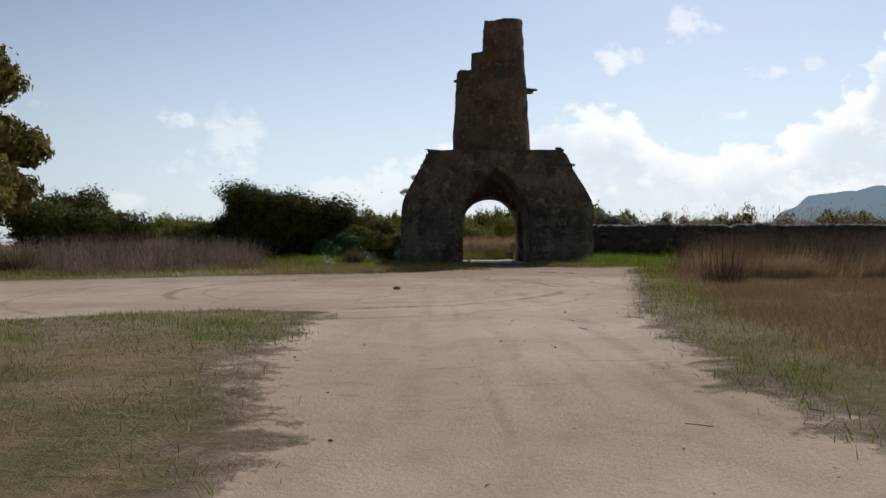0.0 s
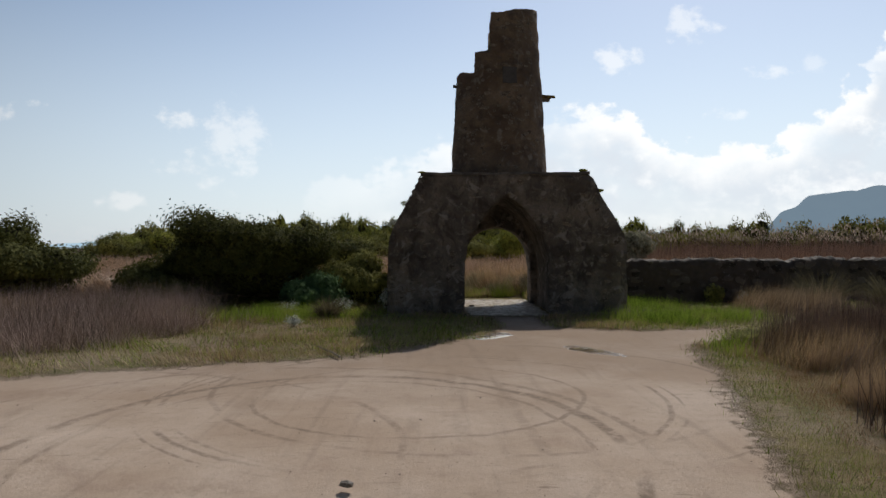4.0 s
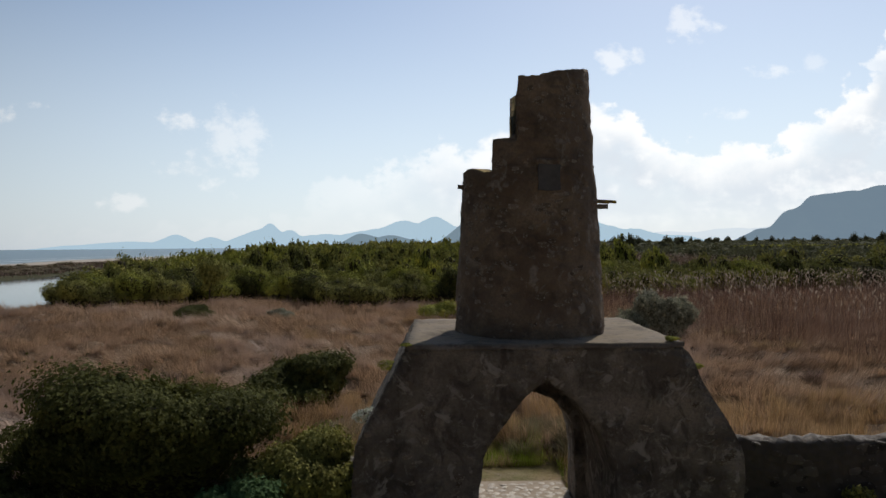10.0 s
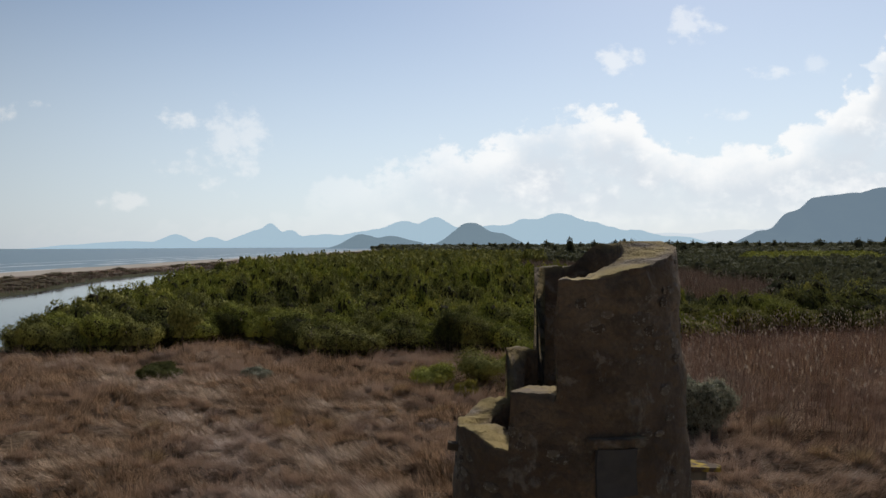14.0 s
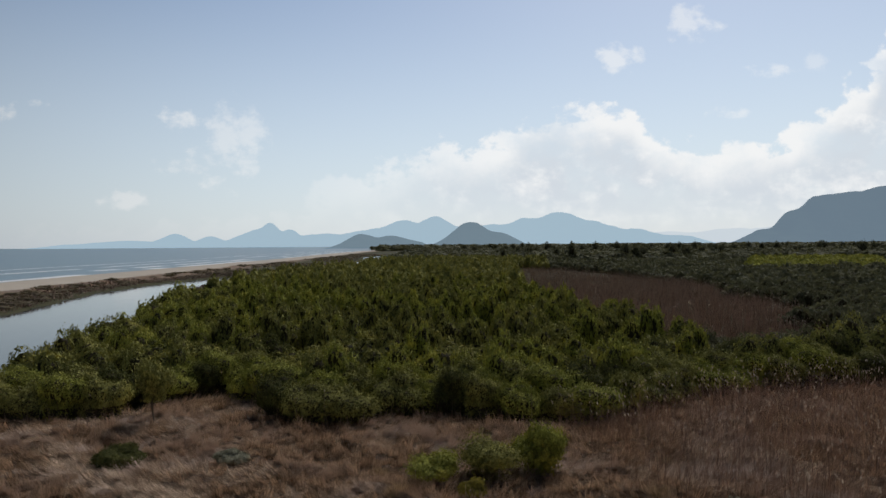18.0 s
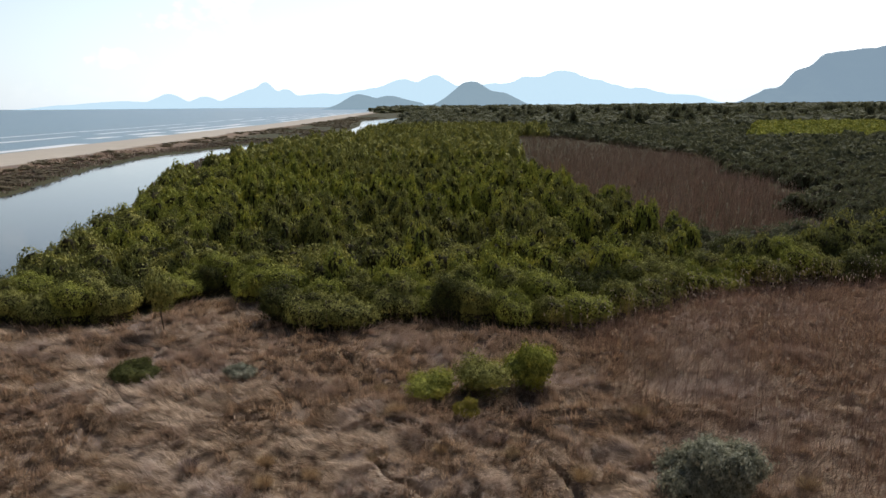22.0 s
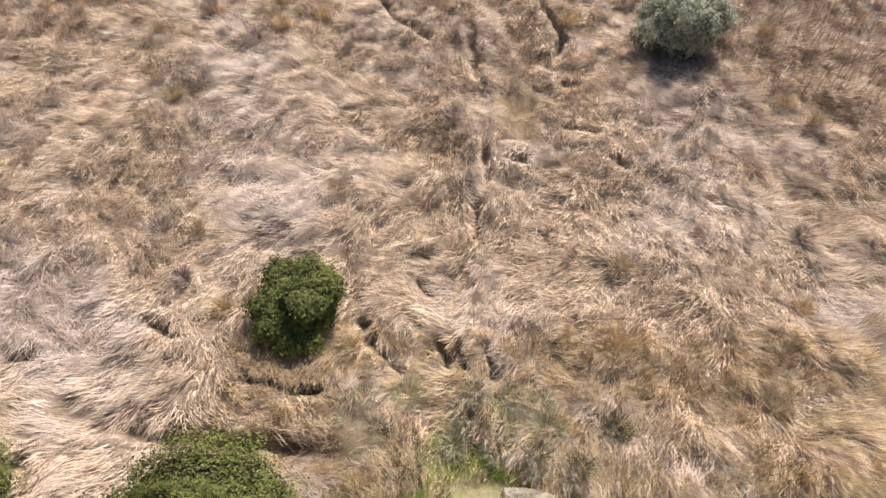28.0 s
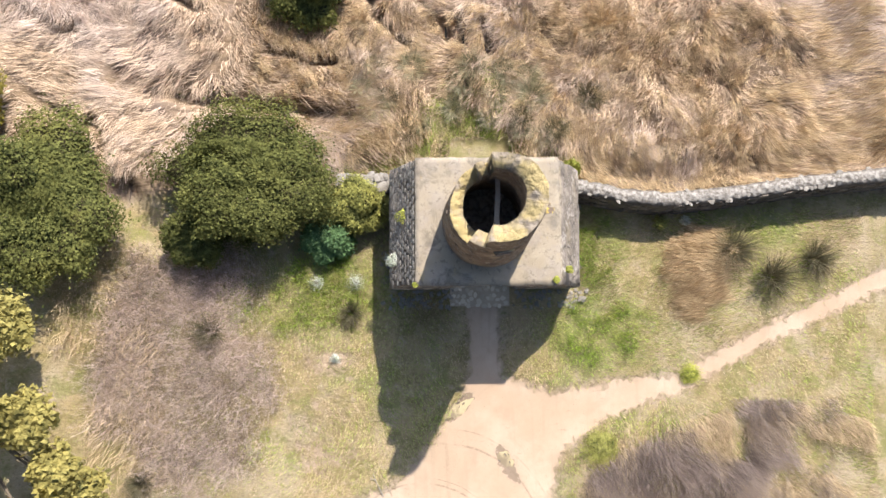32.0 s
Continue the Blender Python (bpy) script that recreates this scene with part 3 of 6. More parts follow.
def hash2(ix, iy, seed):
    h = (ix.astype(np.int64) * 374761393 + iy.astype(np.int64) * 668265263 + seed * 974711) & 0x7FFFFFFF
    h = ((h ^ (h >> 13)) * 1274126177) & 0x7FFFFFFF
    return ((h ^ (h >> 16)) & 0xFFFFFF) / float(0xFFFFFF)


def vnoise(x, y, scale, seed=0, octaves=3):
    """Smooth value noise, about 0 to 1."""
    out, amp, tot = 0.0, 1.0, 0.0
    for o in range(octaves):
        px, py = x / scale, y / scale
        ix, iy = np.floor(px), np.floor(py)
        fx, fy = px - ix, py - iy
        fx, fy = fx * fx * (3 - 2 * fx), fy * fy * (3 - 2 * fy)
        a, b = hash2(ix, iy, seed + o), hash2(ix + 1, iy, seed + o)
        c, d = hash2(ix, iy + 1, seed + o), hash2(ix + 1, iy + 1, seed + o)
        out = out + amp * ((a * (1 - fx) + b * fx) * (1 - fy) + (c * (1 - fx) + d * fx) * fy)
        tot, amp, scale = tot + amp, amp * 0.5, scale * 0.5
    return out / tot


def poly_dist(x, y, pts):
    """Signed distance to a polygon, positive inside."""
    p = np.asarray(pts, float)
    q = np.roll(p, -1, 0)
    best, inside = np.full(x.shape, 1e9), np.zeros(x.shape, bool)
    for (ax, ay), (bx, by) in zip(p, q):
        ex, ey = bx - ax, by - ay
        t = np.clip(((x - ax) * ex + (y - ay) * ey) / (ex * ex + ey * ey + 1e-9), 0, 1)
        best = np.minimum(best, np.hypot(x - ax - t * ex, y - ay - t * ey))
        cross = ((ay > y) != (by > y))
        xi = ax + (y - ay) * ex / (ey if abs(ey) > 1e-9 else 1e-9)
        inside ^= cross & (x < xi)
    return np.where(inside, best, -best)


def line_dist(x, y, pts):
    best = np.full(x.shape, 1e9)
    for (ax, ay), (bx, by) in zip(pts[:-1], pts[1:]):
        ex, ey = bx - ax, by - ay
        t = np.clip(((x - ax) * ex + (y - ay) * ey) / (ex * ex + ey * ey + 1e-9), 0, 1)
        best = np.minimum(best, np.hypot(x - ax - t * ex, y - ay - t * ey))
    return best


# ---- the plan: outlines on the ground ----
ROAD = [(-0.55, 0), (-0.55, -3.4), (-0.9, -4.3), (-2.2, -6.0), (-3.5, -7.4), (-5.3, -7.9), (-8.3, -9.0), (-12, -10.5), (-34, -14),
        (-34, -20), (-12, -18.8), (-6.4, -18.2), (-4.4, -17.2), (-3.5, -17.6), (-3.45, -20.8), (-3.0, -22.5), (-2.9, -24), (-3.2, -60),
        (0.4, -60), (-0.4, -24), (-0.5, -22.3), (-0.6, -21.6), (-0.3, -19.2), (0.1, -17.5), (0.76, -15), (1.98, -10.4), (2.43, -9.3),
        (2.66, -7.6), (3.1, -6.2), (4.88, -4.93), (7.5, -4.1), (11, -2.3), (15.5, -0.3), (40, 8), (40, 9.3), (15.9, 0.9), (14.3, 0.1),
        (10.5, -1.6), (7.5, -3.2), (5, -3.5), (2.75, -3.85), (0.85, -3.3), (0.7, 0)]
WOOD_EDGE = [(-45, 55), (-34.6, 53), (-26.7, 52.5), (-24.6, 59), (-18.7, 61.5), (-12.5, 51.5), (-10, 50), (-6.9, 52), (-2, 53.5), (1.8, 51),
             (8, 50), (12.2, 51.5), (16.7, 55), (24.4, 61), (34.6, 63), (60, 66)]
REEDS = [(40, 350), (18, 142), (24.4, 104), (27, 78), (46, 82), (64, 123), (76, 219), (57, 331)]
LAGOON = [(-62, 15), (-42, 50), (-43, 63), (-45.5, 78), (-51.5, 113), (-61, 142), (-72, 181), (-79, 238), (-58, 300), (-40, 331), (-42, 400), (-34, 480),
          (-35, 790), (-38, 920), (-80, 760), (-63, 570), (-62, 500), (-60, 425), (-55, 355), (-88, 315), (-102, 244), (-100, 200), (-88, 140),
          (-95, 60), (-115, 15)]
FLAT = [(-66.5, 158), (-84, 205), (-90, 300), (-66, 310), (-57, 256), (-61, 203), (-56, 158)]
POND = [(26.5, 139), (31, 128), (32.5, 130), (29, 139)]
ORCHARD = [(130, 300), (200, 300), (330, 520), (230, 520)]
TRAIL = [(-1.1, 9.0), (-0.95, 12), (-0.3, 14.6), (0.0, 15.8), (0.1, 17.4), (0.3, 18.2), (0.6, 20.4), (0.4, 23), (0.3, 25.1), (0.1, 28.5)]
SLITS = [[(0.0, 15.8), (0.1, 17.4)], [(0.3, 18.2), (0.6, 20.4)], [(0.3, 25.1), (0.1, 28.5)], [(-1.9, 27.8), (-3.6, 29.4), (-4.6, 31.3)], [(-2.4, 34.6), (-4.6, 35.3)],
         [(-5.2, 27.4), (-4.4, 27.4)], [(-13.9, 35.8), (-10.8, 35.4)], [(-26.0, 34.9), (-20.1, 34.9)], [(-8.4, 46.1), (-5.8, 42.3)], [(4.0, 30.6), (4.8, 27.7), (4.0, 25.5)],
         [(4.5, 24.4), (5.1, 24.4)], [(4.3, 21.6), (5.6, 21.0)], [(1.8, 19.8), (2.6, 19.6)], [(6.0, 19.6), (6.7, 19.2)], [(3.7, 35.5), (7.9, 35.5)], [(12.1, 36.1), (14.4, 36.1), (16.7, 33.4)],
         [(9.2, 43.9), (11.7, 44.8)], [(-20.4, 39.2), (-17.6, 36.2)], [(-22.0, 41.7), (-19.5, 31.8)], [(-2.5, 13.7), (-1.8, 13.1)], [(-2.7, 12.0), (-1.9, 11.4)], [(-4.4, 13.0), (-4.1, 11.0), (-2.7, 9.8)],
         [(-1.4, 10.8), (-1.1, 9.9)], [(-0.6, 10.8), (-0.5, 10.1)], [(0.3, 10.7), (0.5, 9.6)], [(-12.1, 11.8), (-11.1, 11.2)], [(-16.6, 10.5), (-15.8, 10.4)], [(-2.5, 14.9), (-1.6, 14.6)], [(-8.4, 9.5), (-5.8, 9.1)],
         [(-11.9, 7.8), (-9.7, 7.6), (-8.0, 7.3), (-6.2, 7.1)], [(-18.0, 8.4), (-17.0, 7.5), (-14.9, 6.5), (-14.4, 4.9), (-13.0, 3.2)]]


def slit_dist(x, y):
    d = np.full(x.shape, 9.0)
    sel = np.where((np.abs(x) < 30) & (y > 2) & (y < 48))[0]
    if len(sel):
        d[sel] = np.minimum.reduce([line_dist(x[sel], y[sel], p) for p in SLITS])
    return d


DITCH = [(-14, 8.4), (-10, 7.6), (-7.5, 7.0), (-5.5, 7.0)]
SLIT = [(5.2, 5.0), (8.0, 4.85), (11.0, 5.0), (16.0, 5.5)]
LOOP = [(-2.9 + 3.1 * math.cos(a), -14.0 + 3.0 * math.sin(a)) for a in np.linspace(0, 2 * math.pi, 25)]
RUTS = [[(-2.35, -40), (-2.35, -22), (-2.1, -17), (-1.0, -9), (-0.3, -4)], [(-1.0, -40), (-1.0, -22), (-0.7, -17), (0.4, -10), (2.0, -6), (5.5, -4.2)],
        LOOP, [(-0.2, -3.5), (-2.0, -7.5), (-6, -10), (-14, -12.5)], [(1.0, -5.2), (-0.8, -9), (-5, -12), (-14, -14.3)]]
PUDDLES = [(-0.9, -4.5, 0.62, 0.24, 0.75), (0.92, -6.6, 0.72, 0.22, -1.08), (-1.15, -14.9, 0.2, 0.1, 0.2)]


def shore_x(y):
    return -166 - 6 * np.sin(y / 160.0) + np.clip(y - 900, 0, 400) * 0.03


def zones(x, y):
    z = {}
    z["road"] = smooth01(-0.9, 0.9, poly_dist(x, y, ROAD))
    near = (np.hypot(x, y) < 60)
    d = np.full(x.shape, 9.0)
    for line in RUTS:
        d = np.minimum(d, line_dist(x, y, line))
    z["rut"] = np.where(near, smooth01(0.3, 0.03, d), 0) * 0.85
    wet = np.zeros(x.shape)
    for cx, cy, a, b, r in PUDDLES:
        u, v = (x - cx) * math.cos(r) + (y - cy) * math.sin(r), -(x - cx) * math.sin(r) + (y - cy) * math.cos(r)
        wet = np.maximum(wet, smooth01(1.9, 0.6, np.hypot(u / a, v / b)))
    z["wet"] = wet
    lush = np.zeros(x.shape)
    for cx, cy, a, b in ((4.4, 1.5, 1.5, 1.9), (4.6, -1.7, 2.4, 1.7), (-6.0, 0.6, 2.0, 1.6), (-7.4, -0.6, 3.4, 1.3), (0.1, 6.6, 0.9, 1.8), (-2.2, 6.7, 3.2, 0.9), (10.5, 2.2, 2.5, 1.0)):
        lush = np.maximum(lush, smooth01(1.2, 0.5, np.hypot((x - cx) / a, (y - cy) / b)))
    z["lush"] = lush * (0.15 + 0.75 * vnoise(x, y, 0.9, 77, 2))
    pale = smooth01(1.2, 0.4, np.hypot((x + 6.0) / 2.4, (y + 5.6) / 2.6)) * 0.46 + smooth01(1.3, 0.5, np.hypot((x + 5.6) / 1.7, (y + 2.8) / 0.6)) * 0.5
    z["road"] = np.maximum(z["road"], pale * (0.5 + vnoise(x, y, 0.8, 78, 3)))
    back = smooth01(9.0, 6.0, y + 0.6 * np.abs(x + 0.5) - 0.6 * np.clip(2 - np.abs(x + 0.8), 0, 2)) * smooth01(8, 5, x) * smooth01(-13, -9, x)
    front = smooth01(4.6, 3.0, y) * smooth01(-60, -40, y)
    z["green"] = np.clip(np.maximum(back, front), 0, 1)
    wd = np.interp(x, [p[0] for p in WOOD_EDGE], [p[1] for p in WOOD_EDGE])
    inreed = poly_dist(x, y, REEDS)
    z["wood"] = smooth01(-1.5, 1.0, y - wd) * smooth01(-112, -104, x)
    sx = shore_x(y)
    z["beach"] = smooth01(60, 40, x - sx) * smooth01(-60, -20, x - sx)
    z["meadow"] = smooth01(-6, 6, poly_dist(x, y, ORCHARD))
    return z


def height(x, y, z=None):
    """Lie of the land."""
    z = z or zones(x, y)
    dry = (1 - z["green"]) * (1 - z["road"]) * (1 - z["wood"]) * smooth01(64, 50, y) * smooth01(3, 6, y)
    h = 0.05 * (vnoise(x, y, 5.0, 3) - 0.5) * (1 - z["road"]) * smooth01(0.5, 3.0, np.hypot(x, (y - 2) * 0.8) - 3)
    h = h + dry * (0.75 * (vnoise(x + 0.4 * y, y * 1.0, 1.7, 11, 3) - 0.45) + 0.5 * np.abs(vnoise(x, y, 4.5, 21, 2) - 0.5) + 0.1)
    h = h - 0.04 * z["road"] - 0.02 * z["rut"] * z["road"] * (1 - z["wet"]) - 0.052 * z["wet"] + 0.13 * z["wet"] * (vnoise(x, y, 0.5, 55, 2) - 0.5)
    mat = smooth01(-.3, .3, poly_dist(x, y, [(1.2, 20.9), (2.5, 20.9), (2.9, 23.8), (1.4, 23.8)]))
    h = h * (1 - mat * .8) - .15 * mat
    sd = slit_dist(x, y) + 0.22 * (vnoise(x, y, 0.6, 58, 2) - 0.45)
    h = h - 0.12 * smooth01(0.5, 0.12, line_dist(x, y, TRAIL)) * dry + (0.14 * smooth01(1.1, 0.45, sd) - 0.65 * smooth01(0.33, 0.08, sd)) * dry - 0.4 * smooth01(0.8, 0.2, np.minimum(np.minimum(line_dist(x, y, DITCH), line_dist(x, y, SLIT)), line_dist(x, y, [(-14.8, 5.0), (-13.0, 2.6), (-12.3, 1.7)])))
    h = h + 0.5 * z["wood"] * (vnoise(x, y, 14.0, 5) - 0.3)
    lag = np.maximum(poly_dist(x, y, LAGOON), poly_dist(x, y, POND))
    far = np.hypot(x, y) > 40
    h = np.where(far, h, np.maximum(h, -0.6))
    h = np.where(far, h - 1.6 * smooth01(-1.5, 4.0, lag) * np.where(lag < -50, 0, 1), h)
    s = x - shore_x(y)
    h = h + np.where(far & (s < 60), 1.4 * smooth01(16, 34, s) * smooth01(66, 44, s) * (0.4 + vnoise(x, y, 13.0, 8)) - 7 * smooth01(14, -50, s) - 0.0, 0)
    return h


def axis_lines(lo, hi, step, far_lo, far_hi, grow):
    mid = list(np.arange(lo, hi + step / 2, step))
    for sign, edge, lim in ((-1, mid[0], far_lo), (1, mid[-1], far_hi)):
        d, p = step, edge
        ext = []
        while abs(p - lim) > 1e-6:
            d *= grow
            p = p + sign * d
            if sign * (p - lim) > -d * 0.5:
                p = lim
            ext.append(p)
        mid = (ext[::-1] + mid) if sign < 0 else (mid + ext)
    return np.array(mid)


gx = axis_lines(-20, 20, 0.24, -4800, 4800, 1.055)
gy = axis_lines(-26, 34, 0.24, -900, 4850, 1.055)
X, Y = np.meshgrid(gx, gy)
X, Y = X.ravel(), Y.ravel()
Z = zones(X, Y)
Hh = height(X, Y, Z)
nx, ny = len(gx), len(gy)
idx = np.arange(nx * ny).reshape(ny, nx)
quads = np.stack([idx[:-1, :-1], idx[:-1, 1:], idx[1:, 1:], idx[1:, :-1]], -1).reshape(-1, 4)
ground = new("ground", raw_mesh("ground", np.stack([X, Y, Hh], 1), quads, "ground", True, Z))
tagged(ground, "sandy soil, turf and flattened straw reaching to the horizon", "ground", kind="structure")


def grid_sheet(name, x0, x1, y0, y1, n, k, z, mat):
    a, b = np.meshgrid(np.linspace(x0, x1, n), np.linspace(y0, y1, k))
    i = np.arange(n * k).reshape(k, n)
    q = np.stack([i[:-1, :-1], i[:-1, 1:], i[1:, 1:], i[1:, :-1]], -1).reshape(-1, 4)
    return raw_mesh(name, np.stack([a.ravel(), b.ravel(), np.full(n * k, z)], 1), q, mat)


tagged(new("lagoon", grid_sheet("lagoon", -135, 40, 10, 960, 8, 40, -0.45, "lagoon")), "calm pale lagoon water mirroring the sky", "water", kind="structure")
tagged(new("sea", grid_sheet("sea", -4800, -152, -300, 4850, 20, 40, -1.1, "sea")), "blue-grey open sea under haze", "water", kind="structure")


# surf lines along the beach
def surf(y0, y1, off, width, seed):
    ys = np.arange(y0, y1, 4.0)
    w = width * (0.3 + 1.1 * vnoise(ys, ys * 0 + seed, 25.0, seed))
    cx = shore_x(ys) + off + 5 * (vnoise(ys, ys * 0, 40.0, seed + 3) - 0.5)
    v = np.concatenate([np.stack([cx - w, ys, np.full(len(ys), -1.03)], 1), np.stack([cx + w, ys, np.full(len(ys), -1.03)], 1)])
    n = len(ys)
    i = np.arange(n - 1)
    f = np.stack([i, i + n, i + n + 1, i + 1], 1)
    return f[vnoise(ys[:-1], ys[:-1] * 0 + 9, 30.0, seed + 5, 2) > 0.42], v


for k, (off, wd) in enumerate(((-7, 6), (-28, 5), (-58, 4), (-95, 3))):
    f, v = surf(60, 1500, off, wd, 30 + k)
    tagged(new("surf", raw_mesh("surf", v, f, "foam")), "white broken surf line on the sea", "wave", kind="stuff")


# ---- distance: ridges beyond the bay and the plain ----
def ridge(name, dist, u0, u1, peaks, mat, base, label, rough=0.004):
    """A range at that distance; peaks are (u, half width, height), all as shares of the distance."""
    u = np.linspace(u0, u1, 300)
    h = np.full(u.shape, base) ** 5
    for pu, pw, ph in peaks:
        h = h + (ph * np.exp(-((u - pu) / pw) ** 2 * 0.7)) ** 5
    h = h ** 0.2
    h = h + rough * (vnoise(u * 900, u * 0 + 3, 22.0, 17, 6) - 0.5) * smooth01(0, 0.03, h)
    h = h * smooth01(0, 0.012, u - u0) * smooth01(0, 0.012, u1 - u)
    rows, verts = 9, []
    for r in range(rows):
        f = r / (rows - 1)
        d = dist * (1 - 0.10 * (1 - f))
        verts.append(np.stack([u * dist - 2, np.full(u.shape, d), -2 + h * dist * f + 3 * (vnoise(u * 3000, u * 0 + r, 20, 5) - 0.5) * (0.5 - abs(f - 0.5))], 1))
    n = len(u)
    i = np.arange(rows * n).reshape(rows, n)
    q = np.stack([i[:-1, :-1], i[:-1, 1:], i[1:, 1:], i[1:, :-1]], -1).reshape(-1, 4)
    tagged(new(name, raw_mesh(name, np.concatenate(verts), q, mat, True)), label, "hills", kind="structure")


def sky_u(px):
    return (px - 784) / 1238.0 + 0.0113


def ridge_px(name, dist, p0, p1, peaks, mat, base, label, rough=0.004):
    ridge(name, dist, sky_u(p0), sky_u(p1), [(sky_u(a), w / 1238.0, h / 1238.0) for a, w, h in peaks], mat, base / 1238.0, label, rough)


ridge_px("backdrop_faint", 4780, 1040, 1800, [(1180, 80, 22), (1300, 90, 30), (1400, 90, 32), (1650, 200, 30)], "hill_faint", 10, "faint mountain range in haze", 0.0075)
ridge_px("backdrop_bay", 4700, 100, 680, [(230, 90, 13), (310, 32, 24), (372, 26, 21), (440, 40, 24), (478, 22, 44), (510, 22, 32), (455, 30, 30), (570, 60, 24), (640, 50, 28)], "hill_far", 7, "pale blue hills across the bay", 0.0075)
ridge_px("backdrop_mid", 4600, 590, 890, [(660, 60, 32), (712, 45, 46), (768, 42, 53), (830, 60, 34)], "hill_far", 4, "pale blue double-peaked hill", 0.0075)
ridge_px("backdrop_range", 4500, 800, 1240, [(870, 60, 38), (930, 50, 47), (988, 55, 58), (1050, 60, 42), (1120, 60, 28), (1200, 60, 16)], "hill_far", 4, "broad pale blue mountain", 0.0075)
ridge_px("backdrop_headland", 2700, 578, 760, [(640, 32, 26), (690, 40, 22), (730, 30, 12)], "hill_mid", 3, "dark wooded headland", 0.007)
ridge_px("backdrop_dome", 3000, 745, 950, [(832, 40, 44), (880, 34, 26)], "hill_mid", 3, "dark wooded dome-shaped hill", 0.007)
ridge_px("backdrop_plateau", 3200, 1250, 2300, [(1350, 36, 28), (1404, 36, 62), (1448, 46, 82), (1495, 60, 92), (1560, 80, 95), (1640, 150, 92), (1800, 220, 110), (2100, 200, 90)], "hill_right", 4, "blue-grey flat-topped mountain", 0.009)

# ---- the ruined tower over its arched base ----
tower = tagged(new("tower_ruin"), "ruined round stone tower on an arched masonry base, broken rim", "tower")
BASE_Y = 4.2


def resample(pts, n):
    p = np.asarray(pts, float)
    s = np.concatenate([[0], np.cumsum(np.hypot(*np.diff(p, axis=0).T))])
    t = np.linspace(0, s[-1], n)
    return np.stack([np.interp(t, s, p[:, 0]), np.interp(t, s, p[:, 1])], 1)


def arch_line(half, spring, apex, point, n):
    """Jamb, arch and jamb; point 0 is round, 1 comes to a point at the crown."""
    pts = [(-half, 0.0), (-half, spring)]
    for k in range(1, 24):
        a = math.pi * k / 24
        cx = -half * math.cos(a)
        rnd = math.sin(a)
        ptd = 1 - abs(cx) / half
        ptd = ptd ** 0.72
        pts.append((cx, spring + (apex - spring) * ((1 - point) * rnd + point * ptd)))
    pts += [(half, spring), (half, 0.0)]
    return resample(pts, n)


NB = 72
outer = resample([(-3.46, 0), (-3.42, 2.18), (-2.42, 4.0), (2.38, 4.0), (3.44, 2.18), (3.46, 0)], NB)
arch_p = arch_line(1.32, 1.45, 3.25, 0.45, NB)
arch_f, arch_b = arch_line(1.22, 1.5, 3.42, 0.55, NB), arch_line(1.12, 1.35, 2.56, 0.0, NB)


def rough(v, amp=0.05, s=1.7):
    p = Vector(v)
    d = noise.noise_vector(p * s) * amp + noise.noise_vector(p * s * 3.3) * amp * 0.45
    d.z *= min(1.0, max(0.0, p.z * 2))
    return p + d


# faces of the base
rings = []
for f in np.linspace(0, 1, 9):                       # front face, from the outline in to the arch
    a = outer * (1 - f) + arch_f * f
    rings.append([(x, 0.0, z) for x, z in a])
for f in np.linspace(0, 1, 12)[1:]:                   # the passage
    a = arch_f * (1 - f) + arch_p * f
    rings.append([(x, 3.3 * f, z) for x, z in a])
for f, yy in ((0.5, 3.3), (0.98, 3.3), (1, 3.34), (1, 3.75), (1, BASE_Y)):   # the rear wall and its jambs
    a = arch_p * (1 - f) + arch_b * f
    rings.append([(x, yy, z) for x, z in a])
for f in np.linspace(0, 1, 9)[1:]:                    # back face
    a = arch_b * (1 - f) + outer * f
    rings.append([(x, BASE_Y, z) for x, z in a])
for f in np.linspace(1, 0, 12)[1:-1]:                 # outside, back to the front
    rings.append([(x, BASE_Y * f, z) for x, z in outer])
V3 = np.array([rough(v) for r in rings for v in r])
V3[:, 2] -= 0.12 * (V3[:, 2] < 0.05)
nr = len(rings)
ii = np.arange(nr * NB).reshape(nr, NB)
jj = np.roll(ii, -1, 0)
Q = np.stack([ii[:, :-1], ii[:, 1:], jj[:, 1:], jj[:, :-1]], -1).reshape(-1, 4)
base_ob = part("base", raw_mesh("base", V3, Q, "plaster", True), tower, "rendered masonry base with a pointed archway")

# roof slab with a worn edge
bm = bmesh.new()
nxr, nyr = 26, 22
top = [[bm.verts.new(rough((-2.44 + 4.84 * i / nxr, -0.05 + (BASE_Y + 0.1) * j / nyr, 4.06), 0.03, 2.5)) for j in range(nyr + 1)] for i in range(nxr + 1)]
for i in range(nxr):
    for j in range(nyr):
        bm.faces.new((top[i][j], top[i + 1][j], top[i + 1][j + 1], top[i][j + 1]))
rim = [e for e in bm.edges if e.is_boundary]
ext = bmesh.ops.extrude_edge_only(bm, edges=rim)
for v in [g for g in ext["geom"] if isinstance(g, bmesh.types.BMVert)]:
    v.co.z -= 0.08
part("roof_slab", bm_mesh("roof_slab", bm, "roof", True), tower, "pale cement roof slab with lichen")

# round shaft: the rim height by its bearing from the axis
CX, CY = -0.04, 2.05


def rim_z(a):
    if -107 <= a <= 101:
        return 8.93 + 0.36 * smooth01(-110, 10, a) - 0.3 * smooth01(45, 85, a)
    if -128 <= a < -107:
        return 7.78
    if 101 < a <= 107:
        return 7.35
    if 107 < a <= 119:
        return 7.92
    return 7.22 + 0.05 * math.sin(a * 0.11)


def radius(z):
    return 1.50 - 0.30 * (z - 4.0) / 5.2


